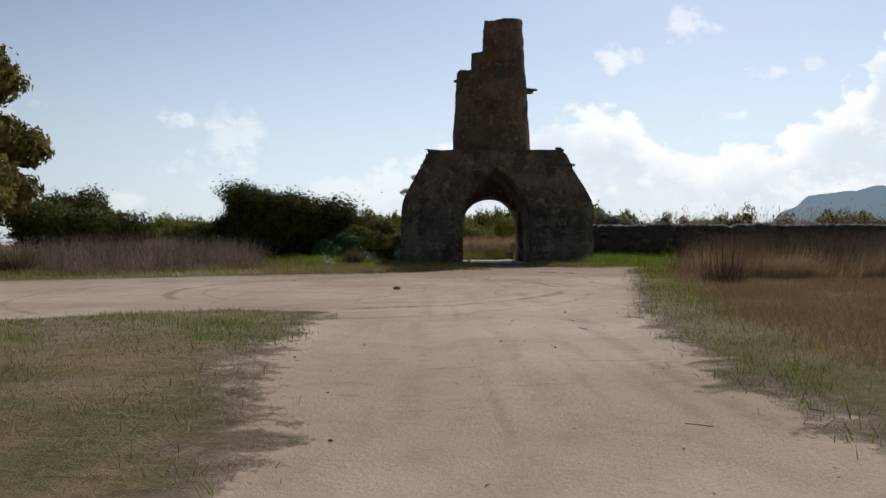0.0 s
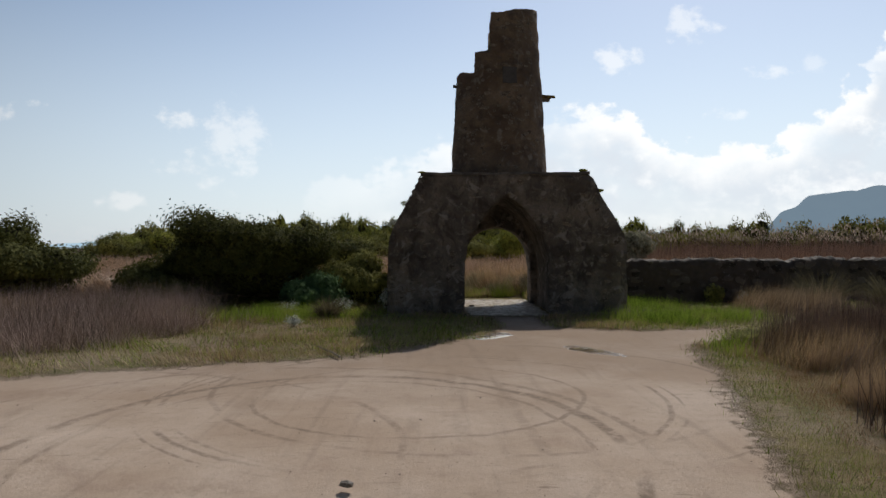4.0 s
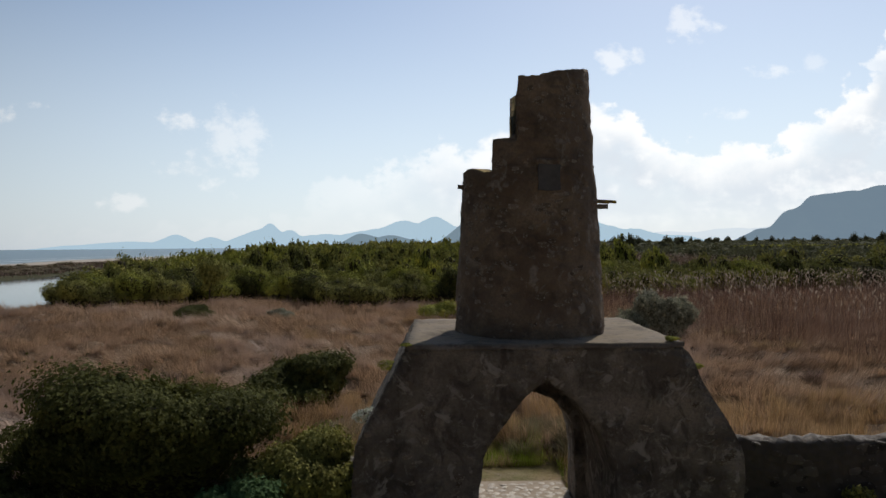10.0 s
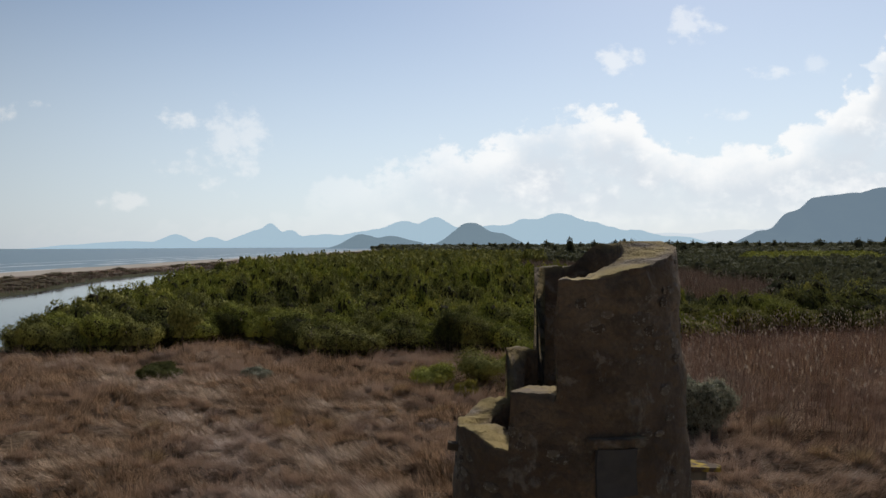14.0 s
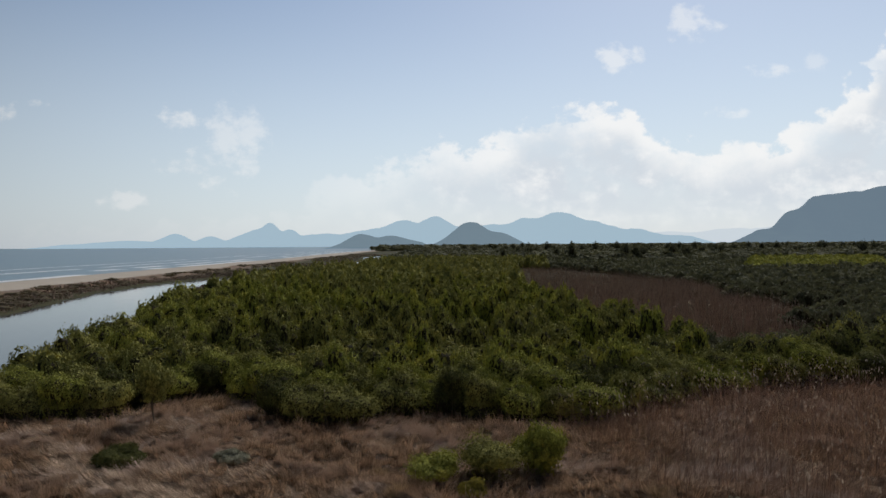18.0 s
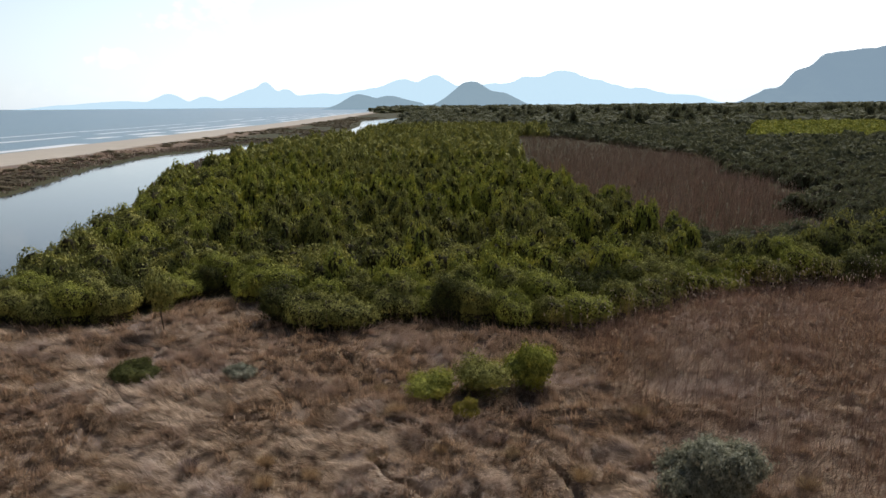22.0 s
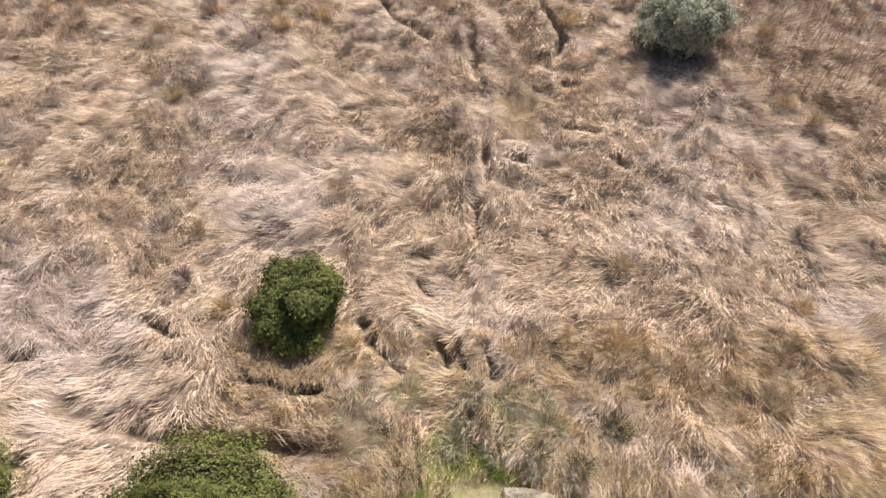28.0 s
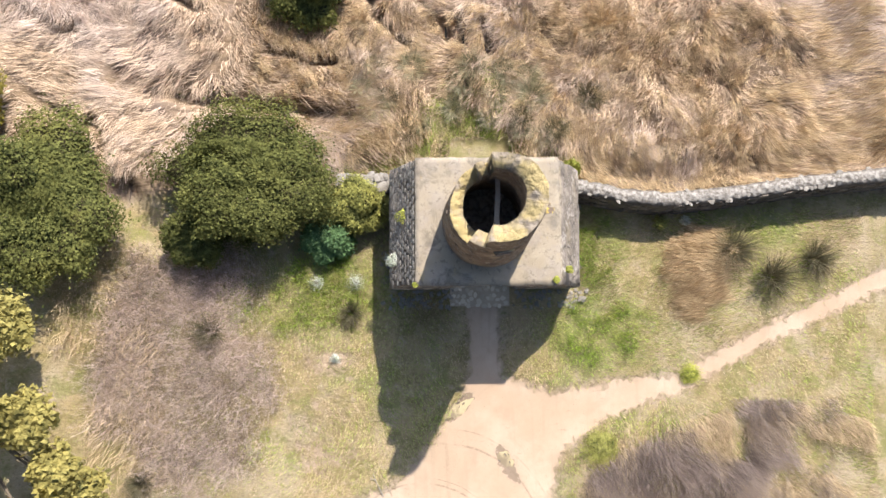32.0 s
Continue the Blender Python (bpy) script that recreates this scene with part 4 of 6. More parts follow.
angles = sorted(list(np.linspace(-180, 180, 121)[:-1]) + [-128.01, -127.99, -107.01, -106.99, 101.01, 100.99, 107.01, 106.99, 119.01, 118.99])
NZ = 50
Vs = []
for a in angles:
    H = rim_z(a) + 0.03 * noise.noise(Vector((a * 0.05, 1, 4))) + 0.03 * noise.noise(Vector((a * 0.21, 7, 2)))
    ca, sa = math.cos(radians(a)), math.sin(radians(a))
    col = []
    for k in range(NZ):                               # outside, upwards
        z = min(H, 3.98 + 5.5 * k / (NZ - 1))
        r = radius(z)
        p = rough((CX + r * ca, CY + r * sa, z), 0.045, 2.6)
        col.append((p.x, p.y, z))
    th = 0.46 + 0.10 * ca
    for k in range(14):                               # over the rim and down the inside
        z = H - (H - 4.6) * k / 13
        r = radius(z) - th + 0.04 * noise.noise(Vector((ca * 3, sa * 3, z * 2)))
        col.append((CX + r * ca, CY + r * sa, z))
    Vs.append(col)
na, nk = len(angles), NZ + 14
Vs = np.array(Vs).reshape(-1, 3)
ii = np.arange(na * nk).reshape(na, nk)
jj = np.roll(ii, -1, 0)
Q = np.stack([ii[:, :-1], jj[:, :-1], jj[:, 1:], ii[:, 1:]], -1).reshape(-1, 4)
me = raw_mesh("shaft", Vs, Q, "shaft")
shaft_ob = part("shaft", me, tower, "round tapering rubble shaft with a stepped broken rim and orange lichen")
bm = bmesh.new()
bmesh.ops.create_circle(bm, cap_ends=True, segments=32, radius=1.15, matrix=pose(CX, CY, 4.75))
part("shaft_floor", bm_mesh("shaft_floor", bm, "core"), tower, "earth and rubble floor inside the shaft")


def box(bm, size, m, jitter=0.0, cuts=0):
    g = bmesh.ops.create_cube(bm, size=1.0, matrix=m @ Matrix.Diagonal((*size, 1)))
    if cuts:
        es = {e for v in g["verts"] for e in v.link_edges}
        bmesh.ops.subdivide_edges(bm, edges=list(es), cuts=cuts, use_grid_fill=True)
    if jitter:
        for v in bm.verts:
            v.co += noise.noise_vector(v.co * 3.1) * jitter


# walled-up window: a frame of stones proud of the wall and a recessed dark panel
wx, wz = 0.18, 7.03
ang = math.asin((wx - CX) / radius(wz))
face = Matrix.Translation((wx, CY - math.cos(ang) * radius(wz), wz)) @ Matrix.Rotation(ang, 4, "Z")
bm = bmesh.new()
box(bm, (0.42, 0.06, 0.48), face @ pose(0, -0.006, 0), 0.035, 4)
infill_ob = part("window_infill", bm_mesh("window_infill", bm, "infill"), tower, "dark slate panel closing a small window")
for dxx, dzz, sx, sz in ((0, 0.29, 0.6, 0.1),):
    bm = bmesh.new()
    box(bm, (sx, 0.09, sz), face @ pose(dxx, 0.022, dzz), 0.03, 2)
    part("lintel", bm_mesh("lintel", bm, "shaft", True), infill_ob)

# timber and iron stubs in the shaft
bm = bmesh.new()
for k, (ln, oy) in enumerate(((0.62, 0.0), (0.52, 0.12), (0.58, -0.11))):
    box(bm, (ln, 0.10, 0.05), pose(1.38 + ln / 2 - 0.25, CY + 0.05 + oy, 6.66, 0, 3, 4 * (k - 1)), 0.008, 1)
part("plank_stub", bm_mesh("plank_stub", bm, "plank"), tower, "broken lichen-covered plank jutting from the shaft")
bm = bmesh.new()
box(bm, (0.35, 0.16, 0.10), pose(1.40, CY + 0.05, 6.55, 0, 0, 6), 0.02, 1)
part("bracket_stone", bm_mesh("bracket_stone", bm, "rubble"), tower)
bm = bmesh.new()
box(bm, (0.22, 0.1, 0.08), pose(-1.36, CY - 0.1, 6.95, 0, 8, 0), 0.01, 1)
part("beam_stub", bm_mesh("beam_stub", bm, "bark"), tower, "dark rotten beam end")
bm = bmesh.new()
box(bm, (0.14, 2.0, 0.13), pose(0.02, CY + 0.02, 7.0, 0, 0, -2), 0.012, 3)
part("cross_beam", bm_mesh("cross_beam", bm, "dead_wood"), tower, "pale weathered timber beam across the hollow shaft")


# ---- rubble stones: a few shapes, shared ----
def stone_mesh(name, seed, mat, flat=0.7, sub=1):
    bm = bmesh.new()
    bmesh.ops.create_icosphere(bm, subdivisions=sub, radius=0.5)
    for v in bm.verts:
        v.co *= 1 + 0.45 * noise.noise(v.co * 2.2 + Vector((seed * 7.1, seed, 0)))
        v.co.z *= flat
        for ax in range(3):
            v.co[ax] = max(-0.4, min(0.4, v.co[ax]))
    return bm_mesh(name, bm, mat)


STONES = [stone_mesh("stone", s, "rubble", 0.62) for s in range(7)]
FACING = [stone_mesh("facing_stone", s + 40, "wall_stone", 0.5) for s in range(7)]
WALLING = [stone_mesh("facing_stone", s + 60, "wall_shaded", 0.5) for s in range(7)]
COBBLES = [stone_mesh("cobble", s + 20, "cobble", 0.5) for s in range(6)]

# cobbled floor of the passage and the strip before it
paving = tagged(new("pavement"), "worn pale cobble paving through the archway", "paving", kind="structure")
bm = bmesh.new()
box(bm, (2.3, 5.5, 0.06), pose(-0.05, 2.1, 0.0), 0.0, 3)
part("bedding", bm_mesh("bedding", bm, "mortar"), paving)
prng = random.Random(5)
cells = []
for r in range(29):
    for c in range(10):
        cells.append((-1.1 + c * 0.235 + 0.12 * (r % 2) + prng.uniform(-.07, .07), -0.6 + r * 0.186 + prng.uniform(-.06, .06)))
for x, y in cells:
    if x > 1.08:
        continue
    part("cobble", prng.choice(COBBLES), paving, m=pose(x, y, 0.02, prng.uniform(-6, 6), prng.uniform(-6, 6), prng.uniform(0, 360))
         @ Matrix.Diagonal((prng.uniform(.18, .34), prng.uniform(.16, .28), prng.uniform(.07, .12), 1)))
apron = tagged(new("apron"), "strip of half-buried stones along the foot of the base", "paving", kind="structure")
for k in range(210):
    side = prng.random()
    if side < 0.72:
        x, y = prng.uniform(-3.7, 3.8), prng.uniform(-0.75, -0.05)
        if -1.1 < x < 1.1:
            continue
    else:
        x, y = (-3.62 if side < 0.8 else 3.68) + prng.uniform(-.25, .25), prng.uniform(-0.7, 4.2)
    s = prng.uniform(.09, .22)
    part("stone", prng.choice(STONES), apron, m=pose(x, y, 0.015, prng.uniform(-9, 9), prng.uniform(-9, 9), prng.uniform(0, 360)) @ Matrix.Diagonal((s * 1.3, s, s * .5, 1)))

# sloping shoulders of the base: courses of small stones
for sgn, x0, x1 in ((-1, -2.47, -3.40),):
    for r in range(10):
        f = (r + 0.5) / 10
        for c in range(15):
            x = x0 + (x1 - x0) * f
            z = 4.0 + (2.18 - 4.0) * f
            y = 0.12 + (BASE_Y - 0.24) * (c + 0.5 * (r % 2)) / 14.5
            tilt = math.degrees(math.atan2(1.82, 0.98)) * sgn
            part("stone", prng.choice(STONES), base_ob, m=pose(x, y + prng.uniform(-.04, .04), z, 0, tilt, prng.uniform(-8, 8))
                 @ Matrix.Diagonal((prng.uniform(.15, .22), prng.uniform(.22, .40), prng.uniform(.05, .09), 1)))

# stones that stand out of the old render, on the shaft and on the front
for k in range(290):
    a = prng.uniform(-195, 15)
    z = prng.uniform(4.15, rim_z(((a + 180) % 360) - 180) - 0.08)
    if abs(a + 84) < 16 and abs(z - 7.03) < 0.4:
        continue
    r = radius(z) - 0.004
    m4 = pose(CX + r * math.cos(radians(a)), CY + r * math.sin(radians(a)), z) @ Matrix.Rotation(radians(a), 4, "Z") @ Matrix.Rotation(radians(90), 4, "Y")
    part("facing_stone", prng.choice(FACING), shaft_ob, m=m4 @ Matrix.Diagonal((prng.uniform(.06, .15), prng.uniform(.10, .28), prng.uniform(.03, .08), 1)))
for k in range(110):
    x, z = prng.uniform(-3.3, 3.3), prng.uniform(0.1, 3.85)
    if abs(x) < 1.35 and z < 3.6 or abs(x) > 3.35 - max(0.0, z - 2.2) * 0.56:
        continue
    part("facing_stone", prng.choice(FACING), base_ob, m=pose(x, -0.005, z, 90, prng.uniform(-12, 12), 0) @ Matrix.Diagonal((prng.uniform(.12, .3), prng.uniform(.08, .18), prng.uniform(.03, .08), 1)))

# ---- dry stone wall ----
WALL = [(3.35, 3.85), (5.2, 3.45), (7.0, 3.25), (9.5, 3.5), (12, 3.85), (14.4, 4.1), (18, 4.5), (24, 5.2), (34, 6.5), (48, 9)]
wl = resample(WALL, 320)
tg = np.gradient(wl, axis=0)
tg /= np.linalg.norm(tg, axis=1)[:, None]
nm = np.stack([-tg[:, 1], tg[:, 0]], 1)
prof = [(-0.40, -0.15), (-0.37, 0.3), (-0.33, 0.75), (-0.29, 1.15), (-0.24, 1.38), (-0.1, 1.46), (0.1, 1.46), (0.24, 1.38), (0.29, 1.15), (0.33, 0.75), (0.37, 0.3), (0.40, -0.15)]
wv = []
for i in range(len(wl)):
    drop = 0.10 * noise.noise(Vector((i * 0.1, 3, 1))) + 0.09 * noise.noise(Vector((i * 0.7, 5, 1)))
    for o, z in prof:
        p = rough((wl[i, 0] + nm[i, 0] * o, wl[i, 1] + nm[i, 1] * o, z + drop * (z > 1)), 0.075, 3.6)
        wv.append(tuple(p))
ii = np.arange(len(wv)).reshape(-1, len(prof))
Q = np.stack([ii[:-1, :-1], ii[:-1, 1:], ii[1:, 1:], ii[1:, :-1]], -1).reshape(-1, 4)[:, ::-1]
wall_r = tagged(new("wall_field"), "old dry stone field wall with pale capping stones", "wall", kind="structure")
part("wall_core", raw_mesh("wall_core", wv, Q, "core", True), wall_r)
for k in range(230):
    f = prng.random() ** 1.3
    i = min(len(wl) - 2, int(f * len(wl) * 0.62))
    o = prng.uniform(-.26, .26)
    s = prng.uniform(.12, .26)
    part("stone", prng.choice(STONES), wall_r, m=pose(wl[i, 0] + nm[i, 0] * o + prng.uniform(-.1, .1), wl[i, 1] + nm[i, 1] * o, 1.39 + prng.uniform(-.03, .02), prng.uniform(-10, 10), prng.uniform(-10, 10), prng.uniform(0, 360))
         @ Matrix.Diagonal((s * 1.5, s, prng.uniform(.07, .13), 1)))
for k in range(290):
    i = min(len(wl) - 2, int(prng.random() * len(wl) * 0.5))
    z = prng.uniform(.1, 1.3)
    o = -(0.40 - 0.09 * z)
    s = prng.uniform(.2, .4)
    ang = math.degrees(math.atan2(tg[i, 1], tg[i, 0]))
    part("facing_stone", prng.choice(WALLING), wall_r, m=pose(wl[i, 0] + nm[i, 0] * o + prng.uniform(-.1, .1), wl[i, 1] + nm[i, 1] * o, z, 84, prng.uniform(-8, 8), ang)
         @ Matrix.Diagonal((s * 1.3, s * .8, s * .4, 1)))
wall_l = tagged(new("wall_stub"), "low broken end of the stone wall half hidden by shrubs", "wall", kind="structure")
bm = bmesh.new()
box(bm, (2.1, 0.62, 0.8), pose(-4.5, 4.05, 0.36, 0, 0, -4), 0.09, 4)
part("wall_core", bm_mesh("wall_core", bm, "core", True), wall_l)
for k in range(34):
    s = prng.uniform(.2, .42)
    part("stone", prng.choice(STONES), wall_l, m=pose(-4.5 + prng.uniform(-.95, .95), 4.05 + prng.uniform(-.28, .28), .77 + prng.uniform(-.04, .06), prng.uniform(-12, 12), prng.uniform(-12, 12), prng.uniform(0, 360)) @ Matrix.Diagonal((s * 1.2, s, s * .5, 1)))

# loose stones and puddles
for x, y, s in ((-0.92, 2.13, .22), (-2.81, -14.3, .16), (3.9, -0.4, .4), (4.1, -0.1, .26)):
    tagged(new("loose_stone", STONES[int(s * 100) % 7]), "loose grey-brown stone lying on the ground", "stone").matrix_basis = pose(x, y, s * .2, 5, 3, s * 900) @ Matrix.Diagonal((s, s * .8, s * .7, 1))
for cx, cy, a, b, r in PUDDLES[:2]:
    t = np.linspace(0, 2 * np.pi, 41)[:-1]
    rad = 1.1 + 0.5 * vnoise(np.cos(t) * 1.6 + cx, np.sin(t) * 1.6 + cy, 0.8, 4)
    px_, py_ = a * rad * np.cos(t), b * rad * np.sin(t)
    vv = [(cx, cy, -0.074)] + [(cx + u * math.cos(r) - w * math.sin(r), cy + u * math.sin(r) + w * math.cos(r), -0.074) for u, w in zip(px_, py_)]
    ff = [(0, 1 + k, 1 + (k + 1) % 40) for k in range(40)]
    tagged(new("puddle", raw_mesh("puddle", vv, ff, "puddle")), "shallow muddy rain puddle in the sand track", "puddle", kind="structure")
crng = random.Random(8)
for k in range(16):
    cx, cy, a, b, r = PUDDLES[k % 2]
    u, w, sc = crng.uniform(-1.3, 1.3) * a, crng.uniform(-1.2, 1.2) * b, crng.uniform(.07, .17)
    x, y = cx + u * math.cos(r) - w * math.sin(r), cy + u * math.sin(r) + w * math.cos(r)
    ob = tagged(new("mud_clod", STONES[k % 7].copy()), "dark wet lump of mud beside a puddle", "mud", "mud clods at the puddles")
    ob.data.materials[0] = M["mud"]
    ob.matrix_basis = pose(x, y, -0.075, 0, 0, math.degrees(r) + crng.uniform(-25, 25)) @ Matrix.Diagonal((sc * 1.6, sc * .7, sc * .35, 1))
cu = bpy.data.curves.new("stick", "CURVE")
cu.dimensions, cu.bevel_depth, cu.bevel_resolution = "3D", 0.014, 2
for pts in (((-4.15, -6.9, .03), (-4.0, -7.25, .06), (-3.75, -7.75, .03)), ((-4.05, -7.15, .05), (-4.25, -7.05, .12))):
    sp = cu.splines.new("POLY")
    sp.points.add(len(pts) - 1)
    for q, p in zip(sp.points, pts):
        q.co = (*p, 1)
cu.materials.append(M["dead_wood"])
tagged(new("stick", cu), "bleached dead branch lying on the turf", "branch")

# ---- vegetation ----
def leaf_cards(c, nrm, size, g, slim=0.75, loose=0.5):
    """Small three-cornered leaves at the points c, facing about nrm."""
    n = len(c)
    nn = nrm + g.normal(0, loose, (n, 3))
    nn /= np.linalg.norm(nn, axis=1)[:, None] + 1e-9
    t = np.cross(nn, g.normal(0, 1, (n, 3)))
    t /= np.linalg.norm(t, axis=1)[:, None] + 1e-9
    b = np.cross(nn, t)
    s = (size * g.uniform(0.6, 1.45, n))[:, None]
    v = np.stack([c - t * s - b * s * slim * .6, c + t * s - b * s * slim * g.uniform(.2, .9, (n, 1)), c + b * s * slim * 1.3], 1).reshape(-1, 3)
    return v, np.arange(3 * n).reshape(-1, 3)


def crown(seed, n, size, lumps=14, upright=0.0, low=0.0, spread=0.38, core=0.62, res=(16, 7), fill=0.0):
    """A crown of radius 1 and height 1 (z from 0 to 1): rounded boughs with creases between them, leaves over a core
    that can carry painted shade.
    """
    g = np.random.default_rng(seed)
    k = np.arange(lumps)
    el = np.arcsin(np.clip((k * 0.618 + g.uniform(0, 1)) % 1.0 * 1.02 - 0.06, -0.1, 0.98))
    az = k * 2.39996 + g.uniform(-.35, .35, lumps)
    lobes = np.stack([np.cos(az) * np.cos(el), np.sin(az) * np.cos(el), np.sin(el)], 1)
    wide = (1.9 / math.sqrt(lumps)) * g.uniform(0.75, 1.25, lumps)
    tall = g.uniform(0.10, 0.42, lumps)

    twigs = g.normal(0, 1, (lumps * 5, 3))
    twigs /= np.linalg.norm(twigs, axis=1)[:, None]
    twig_h = g.uniform(0.02, 0.16, lumps * 5)

    def reach(d):
        ang = np.arccos(np.clip(d @ lobes.T, -1, 1))
        r = 0.62 + np.max(tall * np.sqrt(np.clip(1 - (ang / wide) ** 2, 0, 1)), axis=1)
        ang = np.arccos(np.clip(d @ twigs.T, -1, 1))
        return r + np.max(twig_h * np.clip(1 - ang / (1.3 / math.sqrt(lumps)), 0, 1), axis=1)

    def shape(d, r):
        z = low + (1 - low) * np.clip(0.29 + 0.68 * d[:, 2] * r, 0.0, 1.2)
        w = 1 - upright * 0.55 * np.clip(z, 0, 1)
        return np.stack([d[:, 0] * r * w, d[:, 1] * r * w, z], 1)

    d = g.normal(0, 1, (n, 3))
    d[:, 2] = np.where(g.random(n) < 0.72, np.abs(d[:, 2]), d[:, 2])
    d /= np.linalg.norm(d, axis=1)[:, None]
    p = shape(d, reach(d) * (1 - fill * g.random(n) ** 0.7) * (1 + g.normal(0, 0.065, n)) * np.where(g.random(n) < 0.08, 1.13, 1.0))
    own = lobes[np.argmax((d @ lobes.T - 1) / wide ** 2, axis=1)]
    away = (d - own) / (np.mean(wide) * 0.6)
    v, f = leaf_cards(p, d + 0.45 * away + np.array([0, 0, 0.3]), size, g)
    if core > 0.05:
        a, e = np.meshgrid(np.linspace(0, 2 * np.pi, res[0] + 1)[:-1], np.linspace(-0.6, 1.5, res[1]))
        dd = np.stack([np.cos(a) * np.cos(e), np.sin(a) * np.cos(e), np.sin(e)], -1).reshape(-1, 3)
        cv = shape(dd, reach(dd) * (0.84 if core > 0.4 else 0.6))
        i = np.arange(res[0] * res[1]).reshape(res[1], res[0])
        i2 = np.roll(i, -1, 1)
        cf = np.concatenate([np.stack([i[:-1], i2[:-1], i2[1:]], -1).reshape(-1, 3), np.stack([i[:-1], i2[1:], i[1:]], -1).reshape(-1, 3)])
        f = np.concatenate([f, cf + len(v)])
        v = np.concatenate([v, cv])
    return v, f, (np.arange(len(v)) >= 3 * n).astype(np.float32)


def scatter(protos, xs, ys, zs, rads, hts, g):
    """Joins many scaled and turned copies of crowns."""
    vs, fs, ws, k = [], [], [], 0
    pick = g.integers(0, len(protos), len(xs))
    rot = g.uniform(0, 2 * np.pi, len(xs))
    for q, (pv, pf, pw) in enumerate(protos):
        sel = np.where(pick == q)[0]
        if not len(sel):
            continue
        ca, sa = np.cos(rot[sel])[:, None], np.sin(rot[sel])[:, None]
        x = (pv[None, :, 0] * ca - pv[None, :, 1] * sa) * rads[sel][:, None] + xs[sel][:, None]
        y = (pv[None, :, 0] * sa + pv[None, :, 1] * ca) * rads[sel][:, None] + ys[sel][:, None]
        z = pv[None, :, 2] * hts[sel][:, None] + zs[sel][:, None]
        vs.append(np.stack([x, y, z], -1).reshape(-1, 3))
        f = pf[None] + (np.arange(len(sel)) * len(pv))[:, None, None]
        fs.append(f.reshape(-1, f.shape[-1]) + k)
        ws.append(np.tile(pw, len(sel)))
        k += len(vs[-1])
    return np.concatenate(vs), np.concatenate(fs), np.concatenate(ws)


def ground_at(x, y):
    return float(height(np.array([float(x)]), np.array([float(y)]))[0])


def limb_mesh(name, runs, mat="bark"):
    """Tapered limbs: runs of (point, radius) lists."""
    bm = bmesh.new()
    for run in runs:
        prev = None
        for k, (p, r) in enumerate(run):
            d = (Vector(run[min(k + 1, len(run) - 1)][0]) - Vector(run[max(k - 1, 0)][0])).normalized()
            q = d.to_track_quat("Z", "Y").to_matrix()
            ring = [bm.verts.new(Vector(p) + q @ Vector((r * math.cos(t * math.pi / 3), r * math.sin(t * math.pi / 3), 0))) for t in range(6)]
            if prev:
                for t in range(6):
                    bm.faces.new((prev[t], prev[(t + 1) % 6], ring[(t + 1) % 6], ring[t]))
            prev = ring
    return bm_mesh(name, bm, mat, True)


def trunk_runs(seed, h, r, forks=5, spread=0.5):
    g = random.Random(seed)
    runs = [[((0, 0, -0.1), r), ((g.uniform(-.05, .05) * h, 0, h * .25), r * .8), ((g.uniform(-.08, .08) * h, g.uniform(-.08, .08) * h, h * .5), r * .55)]]
    tip = runs[0][-1][0]
    for k in range(forks):
        a = 2 * math.pi * k / forks + g.uniform(-.4, .4)
        e = (tip[0] + spread * h * math.cos(a), tip[1] + spread * h * math.sin(a), h * g.uniform(.7, .92))
        mid = ((tip[0] + e[0]) / 2, (tip[1] + e[1]) / 2, (tip[2] + e[2]) / 2 - .04 * h)
        runs.append([(runs[0][1][0] if k % 2 else tip, r * .45), (mid, r * .3), (e, r * .1)])
    return runs


def plant(name, x, y, rad, ht, seed, mat, n, size, label, category, group="", lumps=16, upright=0.0, low=0.05, squash=1.0, forks=5, core=0.62, turn=0.0, fill=0.0):
    top = tagged(new(name), label, category, group)
    top.matrix_basis = pose(x, y, ground_at(x, y) - 0.02, 0, 0, turn)
    v, f, w = crown(seed, int(n * 3.4), size * 0.58 / rad, lumps, upright, low, core=core, res=(40, 16), fill=fill)
    v = v * np.array([rad, rad * squash, ht])
    part("crown", raw_mesh("crown", v, f, mat, attrs={"core_shade": w}), top)
    part("trunk", limb_mesh("trunk", trunk_runs(seed, ht * .9, 0.035 + 0.02 * rad, forks, 0.3 * rad / ht)), top)
    return top


plant("shrub", -8.8, 3.9, 3.65, 3.5, 1, "leaf_dark", 16000, 0.085, "large dense dark green evergreen shrub beside the tower", "bush", lumps=44, squash=0.85, fill=0.1)
plant("shrub", -16.6, 3.3, 3.1, 3.2, 2, "leaf_dark", 12000, 0.085, "broad dense dark green shrub beside dry reeds", "bush", lumps=38, squash=1.15, fill=0.1)
plant("shrub", -4.75, 3.2, 1.2, 1.75, 3, "leaf_wood", 4200, 0.06, "small fresh green shrub against the wall stub", "bush", lumps=10)
plant("shrub", -5.9, 1.9, 1.0, 1.1, 4, "leaf_blue", 2600, 0.09, "low blue-green broad-leaved shrub at the foot of the bush", "bush", lumps=10)
plant("shrub", -11.0, 2.0, 1.4, 1.6, 20, "leaf_dark", 4200, 0.08, "low dark green skirt of shrub beside the large bush", "bush", lumps=18, low=0.0, fill=0.15)
plant("shrub", -5.8, 3.0, 0.9, 1.4, 19, "leaf_dark", 3000, 0.08, "low dark green shrub between bush and wall stub", "bush", lumps=16, low=0.0, fill=0.15)
plant("tree", -22.2, 51.0, 1.9, 5.3, 18, "leaf_wood", 1900, 0.11, "slender airy tree standing above the edge of the wood", "tree", lumps=18, upright=0.15, low=0.3, core=0.0, fill=0.7)
